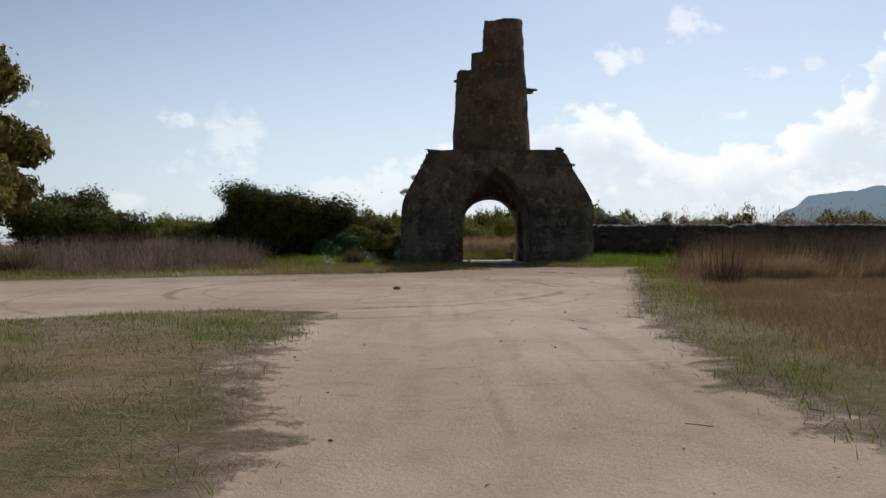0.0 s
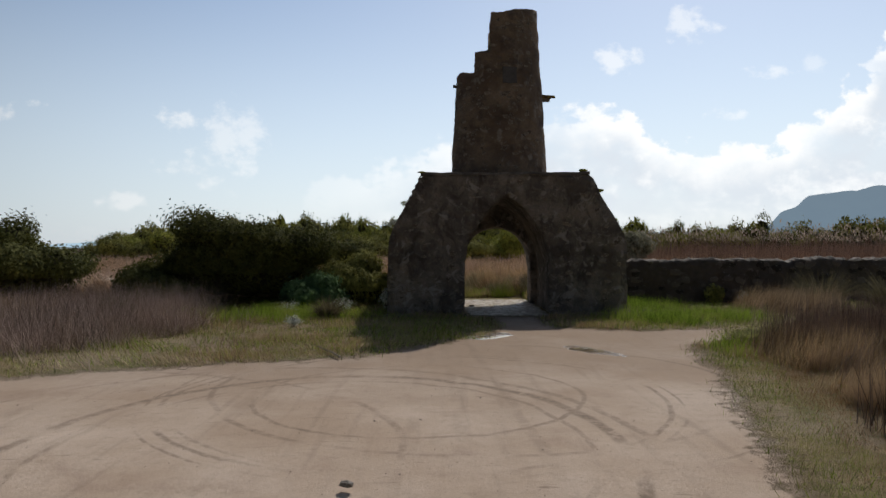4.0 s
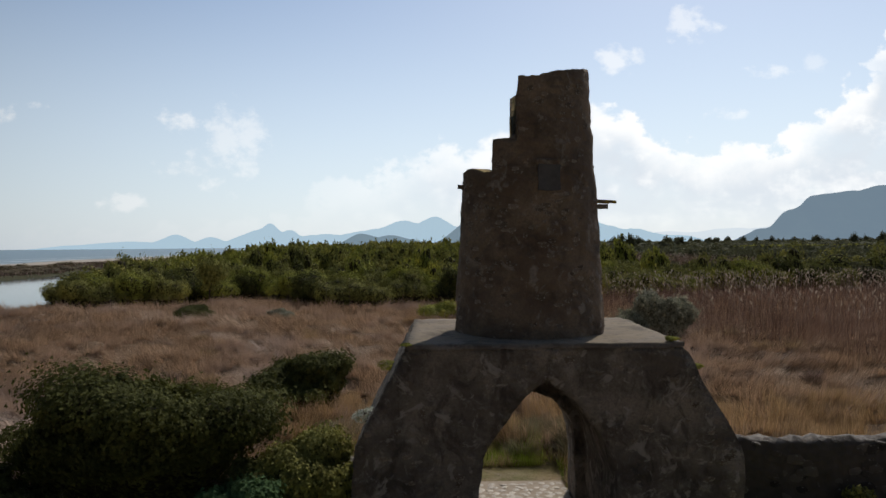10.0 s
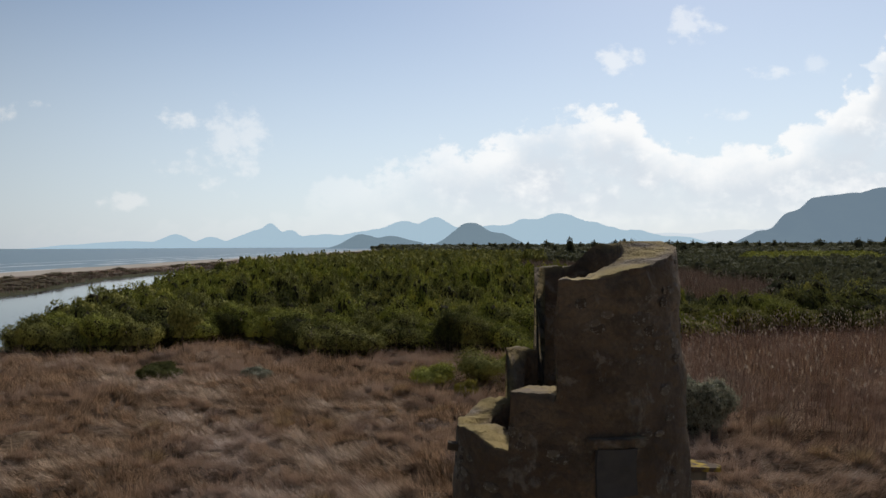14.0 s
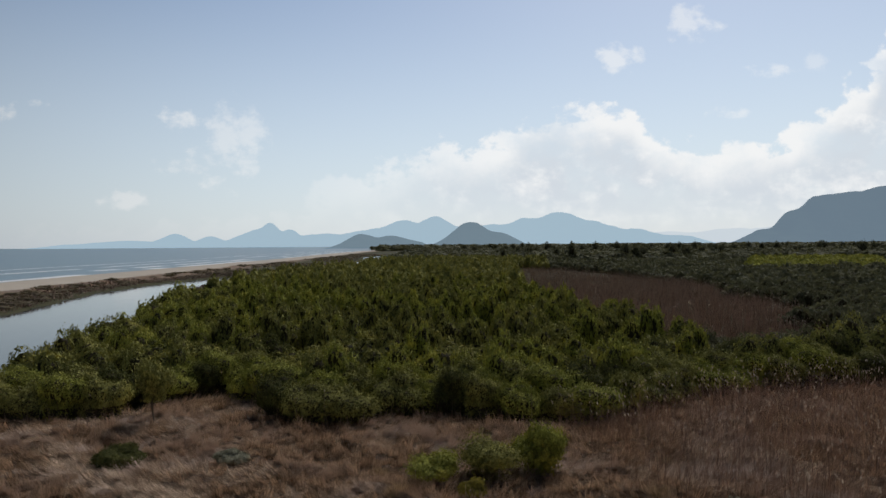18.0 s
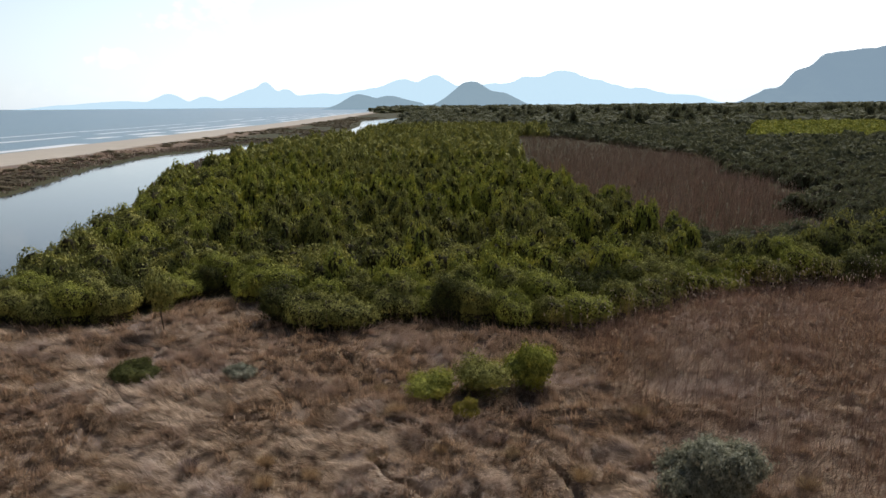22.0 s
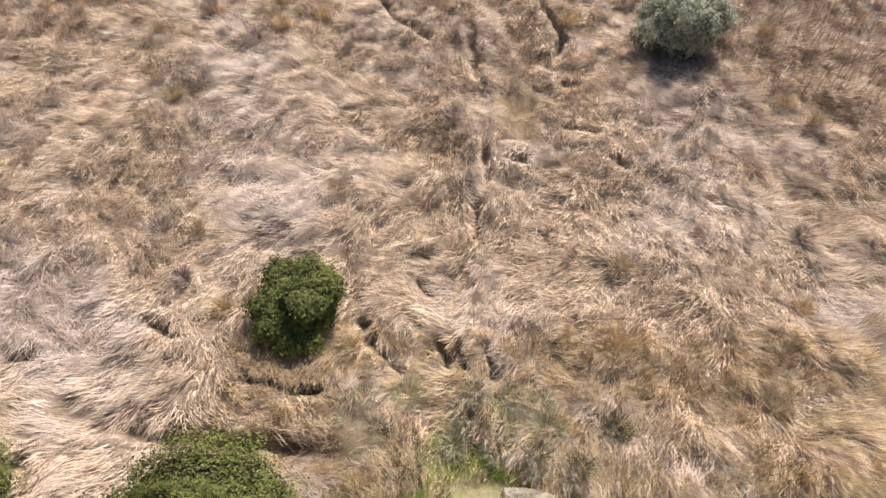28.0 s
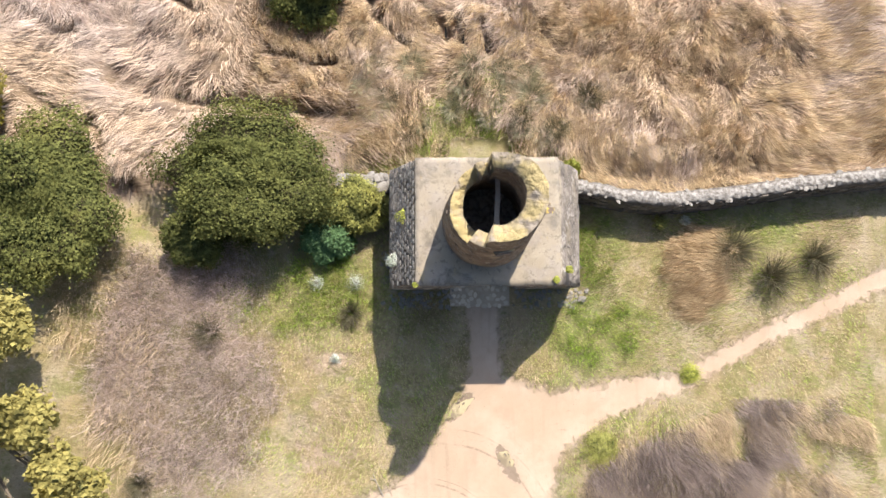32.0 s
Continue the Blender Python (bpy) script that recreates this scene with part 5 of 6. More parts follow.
plant("shrub", -6.5, 12.1, 1.95, 2.1, 5, "leaf_dark", 7000, 0.085, "rounded dark green shrub alone in the straw", "bush", lumps=26, fill=0.1)
plant("shrub", 10.4, 27.2, 2.3, 3.3, 6, "leaf_grey", 8000, 0.09, "grey-green shrub with pale silvery tips among reeds", "bush", lumps=26, upright=0.3)
plant("shrub", 4.2, 39.4, 2.1, 3.2, 7, "leaf_bright", 6000, 0.10, "open yellow-green shrub in the straw field", "bush", lumps=26, upright=0.2, core=0.0, fill=0.55)
plant("shrub", 1.2, 38.6, 2.7, 2.7, 8, "leaf_wood", 4200, 0.10, "thin twiggy green shrub in the straw field", "bush", lumps=20, upright=0.3, core=0.0, fill=0.7)
plant("shrub", -1.7, 38.3, 1.9, 1.7, 9, "leaf_bright", 3600, 0.10, "low bright green shrub in the straw field", "bush", lumps=20, core=0.0, fill=0.55)
plant("shrub", 0.2, 35.6, 0.9, 1.1, 10, "leaf_yellow", 1500, 0.10, "small yellow-green shrub in the straw field", "bush", lumps=14, core=0.0, fill=0.6)
plant("shrub", -20.4, 41.6, 1.5, 1.3, 11, "leaf_dark", 2600, 0.11, "low dark green shrub in the straw field", "bush", lumps=10)
plant("shrub", -14.0, 41.8, 1.0, 0.8, 12, "leaf_grey", 1500, 0.10, "low silvery shrub in the straw field", "bush", lumps=8)
plant("shrub", -19.5, 7.2, 1.7, 2.0, 13, "leaf_yellow", 3000, 0.10, "yellow-flowering broom shrub among dry reeds", "bush", lumps=12)
plant("shrub", 4.5, -6.0, 1.0, 0.42, 14, "leaf_wood", 2600, 0.045, "low straggling green bramble by the track", "bush", lumps=22, core=0.0, fill=0.8)
plant("shrub", 8.0, -3.3, 0.6, 0.3, 15, "leaf_bright", 1500, 0.035, "small bright green weed tuft by the track", "bush", lumps=14, core=0.0, fill=0.8)
plant("shrub", 7.0, 2.5, 0.42, 0.85, 16, "leaf_wood", 420, 0.05, "small leafy weed in front of the stone wall", "bush", lumps=9, core=0.0, fill=0.8)
plant("shrub", 3.45, 4.5, 0.5, 1.9, 17, "leaf_bright", 900, 0.06, "creeper growing in the corner of wall and base", "bush", lumps=7, upright=0.6)
for k, (x, y, r, h) in enumerate(((-4.8, 0.3, .6, .65), (-6.3, 0.3, .45, .5), (-11.6, 1.6, .45, .5), (-3.55, 1.2, .3, .9), (-5.6, -2.6, .3, .35), (8.0, 2.6, .3, .6))):
    plant("weed", x, y, r, h, 40 + k, "flower", 520, 0.022, "white-flowering weed clump in the grass", "weed", "white weeds", lumps=11, core=0.0, fill=0.9)

for k, (x, y, z, r, h) in enumerate(((2.2, 0.12, 4.08, .13, .08), (-2.9, 2.4, 3.2, .3, .22), (-3.25, 0.9, 2.5, .28, .3), (2.75, 0.5, 3.5, .15, .12), (-2.45, -0.02, 4.05, .09, .05))):
    ob = plant("weed", x, y, r, h, 60 + k, "leaf_bright" if k != 2 else "flower", 260, 0.03, "small weed rooted in the old masonry", "weed", "weeds on the masonry", lumps=6, core=0.0)
    ob.matrix_basis = pose(x, y, z)

# the eucalyptus by the turning place
euc = tagged(new("eucalyptus_tree"), "tall eucalyptus with drooping yellow-green leaf masses", "tree")
euc.matrix_basis = pose(-18.95, -4.6, 0)
g = np.random.default_rng(77)
EUC = [(-0.8, 0.6, 5.9, 2.0), (1.6, 1.4, 4.6, 1.5), (2.4, 2.7, 4.4, 1.1), (-1.8, -1.6, 5.0, 1.9), (1.8, -1.8, 4.6, 1.7), (3.4, -3.2, 3.4, 1.2), (0.4, -0.2, 6.6, 1.5),
       (-2.6, 1.8, 4.2, 1.7), (3.2, 0.2, 3.0, 1.3), (2.2, 3.4, 2.6, 1.3), (4.1, -1.6, 2.6, 1.1), (-0.4, 3.2, 3.4, 1.6), (1.7, 3.1, 6.2, 1.5), (3.0, 3.1, 4.0, 1.1), (4.6, -2.6, 2.0, 1.3), (2.6, 1.2, 6.2, 1.3), (4.2, -4.6, 2.4, 1.2)]
vs, fs, ws, k0 = [], [], [], 0
for q, (x, y, z, r) in enumerate(EUC):
    v, f, w = crown(80 + q, 2600, 0.095 / r, 12, 0.0, 0.0, 0.42, 0.0, fill=0.5)
    v = v * np.array([r, r, r * 1.35]) + np.array([x, y, z - r * 0.55])
    vs.append(v), fs.append(f + k0), ws.append(w)
    k0 += len(v)
part("crown", raw_mesh("crown", np.concatenate(vs), np.concatenate(fs), "leaf_euc", attrs={"core_shade": np.concatenate(ws)}), euc)
runs = [[((0, 0, -.1), .24), ((.1, .1, 1.6), .2), ((0, .2, 3.2), .15), ((.1, .1, 5.6), .06)]]
for x, y, z, r in EUC:
    runs.append([((0.05, .15, min(2.8, z * .5)), .09), ((x * .5, y * .5, z * .72), .06), ((x * .9, y * .9, z), .02)])
part("trunk", limb_mesh("trunk", runs), euc)

# edge of the wood: single trees
PROTO_N = [crown(200 + q, 7000, 0.025, 20, 0.2 * (q % 3), res=(26, 10)) for q in range(5)]
edge_meshes = [raw_mesh("crown", v, f, mt, attrs={"core_shade": w}) for (v, f, w), mt in zip(PROTO_N, ("leaf_wood", "leaf_dark", "leaf_wood", "leaf_bright", "leaf_wood"))]
edge_trunk = limb_mesh("trunk", trunk_runs(9, .85, .035, 5, .4))
erng = random.Random(12)
proto_trees = []
for q in range(5):
    t = tagged(new("tree"), ("rounded green marsh tree at the edge of the wood", "dark green marsh tree at the edge of the wood", "grey-green marsh tree at the edge of the wood",
                             "bright yellow-green marsh tree at the edge of the wood", "tall green marsh tree at the edge of the wood")[q], "tree", "trees at the edge of the wood")
    part("crown", edge_meshes[q], t)
    part("trunk", edge_trunk, t)
    proto_trees.append(t)
spots = []
xe, ye = [p[0] for p in WOOD_EDGE], [p[1] for p in WOOD_EDGE]
x = -38.0
while x < 45:
    for row in range(2):
        xx = x + erng.uniform(-.8, .8)
        spots.append((xx, float(np.interp(xx, xe, ye)) + 1.6 + row * 3.2 + erng.uniform(-.9, .9), row))
    x += 2.7
for k, (x, y, row) in enumerate(spots):
    q = erng.choice((0, 0, 1, 2, 3, 3, 4))
    rad, ht = erng.uniform(1.9, 2.9), erng.uniform(2.6, 4.0) + row * .3
    m4 = pose(x, y, ground_at(x, y) - .1, 0, 0, erng.uniform(0, 360)) @ Matrix.Diagonal((rad, rad, ht, 1))
    if k < 5:
        proto_trees[k].matrix_basis = m4
    else:
        t = copy_thing(proto_trees[q], Matrix())
        t.matrix_basis = m4

# depth of the wood and the scrub of the plain
PROTO_M = [crown(300 + q, 1000, 0.05, 12, 0.15 * (q % 2), res=(14, 6)) for q in range(6)]
PROTO_T = [crown(310 + q, 900, 0.055, 18, 0.3, low=0.1, core=0.5, res=(12, 7), fill=0.15) for q in range(6)]
PROTO_L = [crown(320 + q, 260, 0.10, 8, 0.15 * (q % 2), res=(9, 5)) for q in range(6)]
PROTO_U = [crown(330 + q, 260, 0.11, 10, 0.3, low=0.1, core=0.5, res=(9, 5), fill=0.15) for q in range(6)]
PROTO_F = [crown(340 + q, 70, 0.17, 6, 0.5 * (q % 2), res=(8, 4)) for q in range(5)]
PROTO_S = [crown(360 + q, 26, 0.28, 4, 0.2, res=(7, 3)) for q in range(4)]


def field_points(x0, x1, y0, y1, step, g, wild=0.45):
    a, b = np.meshgrid(np.arange(x0, x1, step), np.arange(y0, y1, step))
    return a.ravel() + g.uniform(-wild, wild, a.size) * step, b.ravel() + g.uniform(-wild, wild, a.size) * step


def woods(name, protos, x, y, r0, r1, h0, h1, mat, label, seed):
    g = np.random.default_rng(seed)
    r, h = g.uniform(r0, r1, len(x)), g.uniform(h0, h1, len(x))
    z = height(x, y) - 0.15
    v, f, w = scatter(protos, x, y, z, r, h, g)
    tagged(new(name, raw_mesh(name, v, f, mat, attrs={"core_shade": w} if len(protos[0][2]) > 500 else None)), label, "trees", kind="stuff")


g = np.random.default_rng(31)
x, y = field_points(-62, 130, 54, 175, 3.1, g)
wd = np.interp(x, xe, ye)
keep = (y > wd + 6.5) & (poly_dist(x, y, LAGOON) < -3) & (x > np.interp(y, [50, 63, 78, 115, 142, 175], [-38, -40, -42.5, -48, -57, -66])) & (poly_dist(x, y, REEDS) < -1.5 + 20 * (vnoise(x, y, 13.0, 68, 3) - .45)) & (np.abs(x - 8) < 38 + y * 0.52) & (poly_dist(x, y, POND) < -2) & (poly_dist(x, y, FLAT) < 0)
x, y = x[keep], y[keep]
kind = vnoise(x, y, 16.0, 41, 2) + g.uniform(-.2, .2, len(x))
right = x > 24 + (y - 60) * 0.10
slim = (g.random(len(x)) < smooth01(60, 84, y) * .6) & ~right & (x > 14 + np.interp(y, [50, 63, 78, 115, 142, 175], [-38, -40, -42.5, -48, -57, -66]))
for sel, mat, lab, r0, r1, h0, h1 in (((kind < .44) & ~right & ~slim, "leaf_wood", "dense green marsh wood", 1.7, 2.7, 3.2, 5.2), ((kind >= .44) & (kind < .52) & ~right & ~slim, "leaf_dark", "dark green trees within the marsh wood", 1.7, 2.6, 3.0, 4.8),
                                      ((kind >= .52) & ~right & ~slim, "leaf_bright", "yellow-green young trees within the marsh wood", 1.4, 2.2, 3.2, 5.4), (right, "leaf_scrub", "grey-green scrub bordering the reed bed", 1.7, 2.8, 2.2, 4.2),
                                      ((kind < .5) & slim, "leaf_wood", "slender tall green trees of the marsh wood", 1.3, 2.1, 4.6, 6.8), ((kind >= .5) & slim, "leaf_bright", "slender tall yellow-green trees of the marsh wood", 1.2, 1.9, 4.6, 7.0)):
    for near, protos in ((y < 100, PROTO_T if "slender" in lab else PROTO_M), (y >= 100, PROTO_U if "slender" in lab else PROTO_L)):
        woods("woodland", protos, x[sel & near], y[sel & near], r0, r1, h0, h1, mat, lab, 51)
x, y = field_points(-75, 330, 175, 430, 5.0, g)
keep = (poly_dist(x, y, LAGOON) < -4) & (poly_dist(x, y, REEDS) < -3) & (x > np.interp(y, [175, 240, 300, 331, 430], [-62, -58, -50, -40, -34])) & (np.abs(x - 8) < 40 + y * 0.62) & (poly_dist(x, y, ORCHARD) < -2) & (poly_dist(x, y, FLAT) < 0)
x, y = x[keep], y[keep]
right = x > 24 + (y - 60) * 0.10
woods("woodland", PROTO_F, x[~right], y[~right], 2.2, 3.4, 4.5, 7.5, "leaf_wood", "far part of the marsh wood", 52)
woods("woodland", PROTO_F, x[right], y[right], 2.4, 4.0, 2.5, 5.0, "leaf_scrub", "grey-green scrub of the plain", 53)
x, y = field_points(-40, 900, 430, 1300, 18.0, g)
keep = (np.abs(x - 8) < 60 + y * 0.66) & (poly_dist(x, y, LAGOON) < -6) & (x > -34 - (y - 430) * .05) & (poly_dist(x, y, ORCHARD) < -2)
woods("woodland", PROTO_F, x[keep], y[keep], 7, 13, 4, 8, "leaf_scrub", "far scrub of the plain", 54)
x, y = field_points(-150, 1900, 1300, 2700, 46.0, g)
keep = (np.abs(x - 20) < 90 + y * 0.66) & (x > -140)
woods("woodland", PROTO_S, x[keep], y[keep], 16, 26, 6, 12, "leaf_scrub", "distant trees of the plain", 55)
g2 = np.random.default_rng(58)
x, y = g2.uniform(30, 800, 170), g2.uniform(420, 1150, 170)
keep = (np.abs(x - 8) < 40 + y * .62) & (poly_dist(x, y, ORCHARD) < -5)
woods("tall_trees", PROTO_L, x[keep], y[keep], 3, 6, 8, 15, "leaf_scrub", "taller dark trees standing over the plain", 59)
tall = np.array([(27, 64, 1.7, 5.0), (31, 67, 1.9, 4.6), (36, 69, 2.0, 5.2), (41, 72, 2.2, 5.8), (46, 75, 2.6, 4.4), (50, 77, 3.0, 4.8), (54, 78, 3.0, 4.5), (58, 80, 3.2, 6.0), (62, 83, 3.4, 6.2), (66, 84, 3.4, 6.0)])
g2 = np.random.default_rng(60)
v, f, w = scatter(PROTO_M, tall[:, 0], tall[:, 1], height(tall[:, 0], tall[:, 1]) - .1, tall[:, 2], tall[:, 3], g2)
tagged(new("tall_trees", raw_mesh("tall_trees", v, f, "leaf_wood", attrs={"core_shade": w})), "taller dark trees behind the reeds", "trees", kind="stuff")
x, y = field_points(135, 330, 305, 515, 9.0, g, 0.12)
keep = poly_dist(x, y, ORCHARD) > 2
woods("orchard", PROTO_F, x[keep], y[keep], 2.6, 3.2, 3.6, 4.6, "leaf_bright", "rows of orchard trees on a green meadow", 56)
# scrub on the dunes between lagoon and beach
x, y = field_points(-170, -60, 60, 900, 5.0, g)
s = x - shore_x(y)
keep = (s > 52) & (poly_dist(x, y, LAGOON) < -3) & (x < -56 - (y < 300) * 20) & (vnoise(x, y, 22.0, 9) > 0.46)
woods("dune_scrub", PROTO_S, x[keep], y[keep], 2.0, 3.6, 0.5, 1.1, "leaf_dune", "low brown dune scrub", 57)


# ---- grasses and reeds ----
def blades(x, y, z, length, width, lean, az, g, bend=0.35, combed=False):
    """One bent blade per root: a tapering quad and a tip."""
    n = len(x)
    d = np.stack([np.cos(az) * np.sin(lean), np.sin(az) * np.sin(lean), np.cos(lean)], 1)
    lean2 = np.clip(lean + bend, 0, 1.65)
    d2 = np.stack([np.cos(az) * np.sin(lean2), np.sin(az) * np.sin(lean2), np.cos(lean2)], 1)
    a2 = az + np.pi / 2 + g.normal(0, .4, n) if combed else g.uniform(0, 2 * np.pi, n)
    side = np.stack([np.cos(a2), np.sin(a2), np.zeros(n)], 1)
    side = side - d * np.sum(side * d, 1)[:, None]
    side /= np.linalg.norm(side, axis=1)[:, None] + 1e-6
    side *= width[:, None] / 2
    p0 = np.stack([x, y, z], 1)
    p1 = p0 + d * (length * .55)[:, None]
    p2 = p1 + d2 * (length * .45)[:, None]
    v = np.stack([p0 - side, p0 + side, p1 + side * .8, p2, p1 - side * .8], 1).reshape(-1, 3)
    k = np.arange(n) * 5
    f = np.concatenate([np.stack([k, k + 1, k + 2, k + 4], 1), np.stack([k + 4, k + 2, k + 3, k + 3], 1)])
    return v, f[:, :4]


def tri_blades(x, y, z, length, width, lean, az, g, bend=0.35, combed=False):
    v, f = blades(x, y, z, length, width, lean, az, g, bend, combed)
    n = len(x)
    k = np.arange(n) * 5
    f = np.concatenate([np.stack([k, k + 1, k + 2], 1), np.stack([k, k + 2, k + 4], 1), np.stack([k + 4, k + 2, k + 3], 1)])
    return v, f


def slip_blades(x, y, z, length, width, lean, az, g, bend=0.0, combed=False):
    n = len(x)
    d = np.stack([np.cos(az) * np.sin(lean), np.sin(az) * np.sin(lean), np.cos(lean)], 1) * length[:, None]
    a2 = az + np.pi / 2 + g.normal(0, .4, n) if combed else g.uniform(0, 2 * np.pi, n)
    side = np.stack([np.cos(a2), np.sin(a2), np.zeros(n)], 1) * width[:, None] / 2
    p = np.stack([x, y, z], 1)
    return np.stack([p - side, p + side, p + d], 1).reshape(-1, 3), np.arange(3 * n).reshape(-1, 3)


def sow(name, n, x0, x1, y0, y1, want, l0, l1, w0, w1, lean0, lean1, mat, label, seed, flow=None, bend=0.4, category="grass", sink=0.01, fine=False):
    g = np.random.default_rng(seed)
    x, y = g.uniform(x0, x1, n), g.uniform(y0, y1, n)
    keep = g.random(n) < want(x, y)
    x, y = x[keep], y[keep]
    z = height(x, y) - sink
    az = flow(x, y) + g.normal(0, .45, len(x)) if flow else g.uniform(0, 2 * np.pi, len(x))
    v, f = (slip_blades if fine else tri_blades)(x, y, z, g.uniform(l0, l1, len(x)), g.uniform(w0, w1, len(x)), g.uniform(lean0, lean1, len(x)), az, g, bend, flow is not None)
    ob = tagged(new(name, raw_mesh(name, v, f, mat)), label, category, kind="stuff")
    return ob


def clear_of_build(x, y):
    return ~((np.abs(x) < 3.5) & (y > -0.1) & (y < 4.25)) & ~((np.abs(x) < 1.15) & (y > -1) & (y < 6.0)) & ((line_dist(x, y, WALL) > .42) | (y < 1))


def blob(cx, cy, a, b):
    return lambda x, y: smooth01(1.15, .6, np.hypot((x - cx) / a, (y - cy) / b) + .35 * (vnoise(x, y, 1.0, 91) - .5))


def southward(x, y):
    return -1.57 + 3.0 * (vnoise(x, y, 1.1, 64, 2) - 0.5)


def straw_flow(x, y):
    return 3.6 * (vnoise(x, y, 8.0, 61, 2) - 0.5) + 3.0 * (vnoise(x, y, 1.6, 62, 2) - 0.5) - 1.3


def want_straw(x, y):
    z = zones(x, y)
    w = (1 - z["green"]) * (1 - z["road"]) * (1 - z["wood"]) * (line_dist(x, y, TRAIL) > .1) * (slit_dist(x, y) > .14)
    w = w * (.35 + .65 * smooth01(.25, .5, vnoise(x, y, 1.1, 63, 2)))
    return np.where(clear_of_build(x, y), w, 0) * np.clip(1.25 - np.hypot(x, y - 14) / 46, 0.12, 1)


def tuft_field(name, n, per, x0, x1, y0, y1, want, l0, l1, w0, w1, mat, label, seed, lean0=.8, lean1=1.25, spread=.15):
    """Tufts of long blades, each tuft combed one way."""
    g = np.random.default_rng(seed)
    x, y = g.uniform(x0, x1, n), g.uniform(y0, y1, n)
    keep = g.random(n) < want(x, y)
    x, y = x[keep], y[keep]
    k = len(x)
    az, lean, ln = straw_flow(x, y) + g.normal(0, .25, k), g.uniform(lean0, lean1, k), g.uniform(l0, l1, k)
    rp = lambda a: np.repeat(a, per)
    bx, by = rp(x) + g.normal(0, spread, k * per), rp(y) + g.normal(0, spread, k * per)
    ok = clear_of_build(bx, by) & (slit_dist(bx, by) > .07)
    bx, by = bx[ok], by[ok]
    n2 = len(bx)
    ba = (rp(az) + g.normal(0, .22, k * per))[ok]
    bl = np.clip(rp(lean) + g.normal(0, .28, k * per), .1, 1.42)[ok]
    v, f = slip_blades(bx, by, height(bx, by) - .01, (rp(ln) * g.uniform(.5, 1.1, k * per))[ok], g.uniform(w0, w1, n2), bl, ba, g, combed=True)
    tagged(new(name, raw_mesh(name, v, f, mat)), label, "grass", kind="stuff")


sow("dry_grass", 480000, -40, 42, 4.6, 62, want_straw, .3, .8, .014, .030, .8, 1.35, "blade_dry", "flattened straw-coloured dry reed grass combed by the wind", 71, straw_flow, fine=True)
tuft_field("dry_tufts", 19000, 46, -30, 34, 4.8, 50, want_straw, .45, 1.2, .014, .033, "blade_dry", "long tufts of straw-coloured dry grass lying over", 711)
tuft_field("dry_tufts", 9000, 26, -40, 42, 34, 64, lambda x, y: (1 - zones(x, y)["wood"]) * (.45 + .55 * smooth01(.3, .55, vnoise(x, y, 1.5, 63, 2))), .5, 1.4, .03, .06, "blade_dry", "long tufts of dry grass before the wood", 717)
tuft_field("golden_tufts", 1400, 70, -9, 16, 5.2, 11.5, lambda x, y: want_straw(x, y) * .8, .5, 1.1, .012, .026, "blade_gold", "golden dry grass tufts behind the tower", 712, .3, 1.0)
tuft_field("golden_tufts", 1500, 60, 3.6, 34, 3.9, 8.5, lambda x, y: smooth01(.45, .7, y - np.interp(x, [p[0] for p in WALL], [p[1] for p in WALL])) * .9 * (y - np.interp(x, [p[0] for p in WALL], [p[1] for p in WALL]) < 3), .4, 1.0, .010, .024, "blade_gold", "golden dry grass along the back of the wall", 718, .5, 1.2)
tuft_field("green_tufts", 520, 60, -7, 4, 4.6, 9.5, lambda x, y: zones(x, y)["green"] * .9, .15, .5, .008, .018, "blade_green", "green grass tufts behind the tower", 714, .2, .9)
tuft_field("tan_tufts", 620, 60, -8, 7, 4.6, 9.5, lambda x, y: zones(x, y)["green"] * .9, .2, .6, .008, .018, "blade_tan", "dry grass tufts behind the tower", 715, .3, 1.1)
tuft_field("golden_tufts", 110, 70, 1.2, 2.9, 20.8, 23.9, lambda x, y: x * 0 + 1.0, .4, .9, .010, .02, "blade_gold", "matted golden grass where something has lain", 716, 1.2, 1.42, .2)
tuft_field("golden_tufts", 420, 60, 6.8, 10.2, -1.6, 2.8, lambda x, y: blob(8.3, .7, 1.4, 2.0)(x, y), .5, 1.0, .012, .024, "blade_gold", "tan tall grass combed over in front of the wall", 713, .5, 1.15, .12)


def want_reed(x, y):
    d = (x - 11.5) - 0.42 * np.clip(30 - y, -8, 30) + 5 * (vnoise(x, y, 9.0, 66) - 0.5)
    w = smooth01(-1.5, 5, d) * smooth01(13, 20, y)
    wd = np.interp(x, xe, ye)
    rim = smooth01(2.2, 0.6, np.abs(y - wd + .8)) * .10
    return np.maximum(w, rim) * (y < wd + 1.2)


sow("reed_bed", 170000, -34, 75, 11, 68, want_reed, .7, 2.2, .014, .026, .1, .75, "blade_reed", "standing brown dry reeds", 72, southward, category="reeds", fine=True)


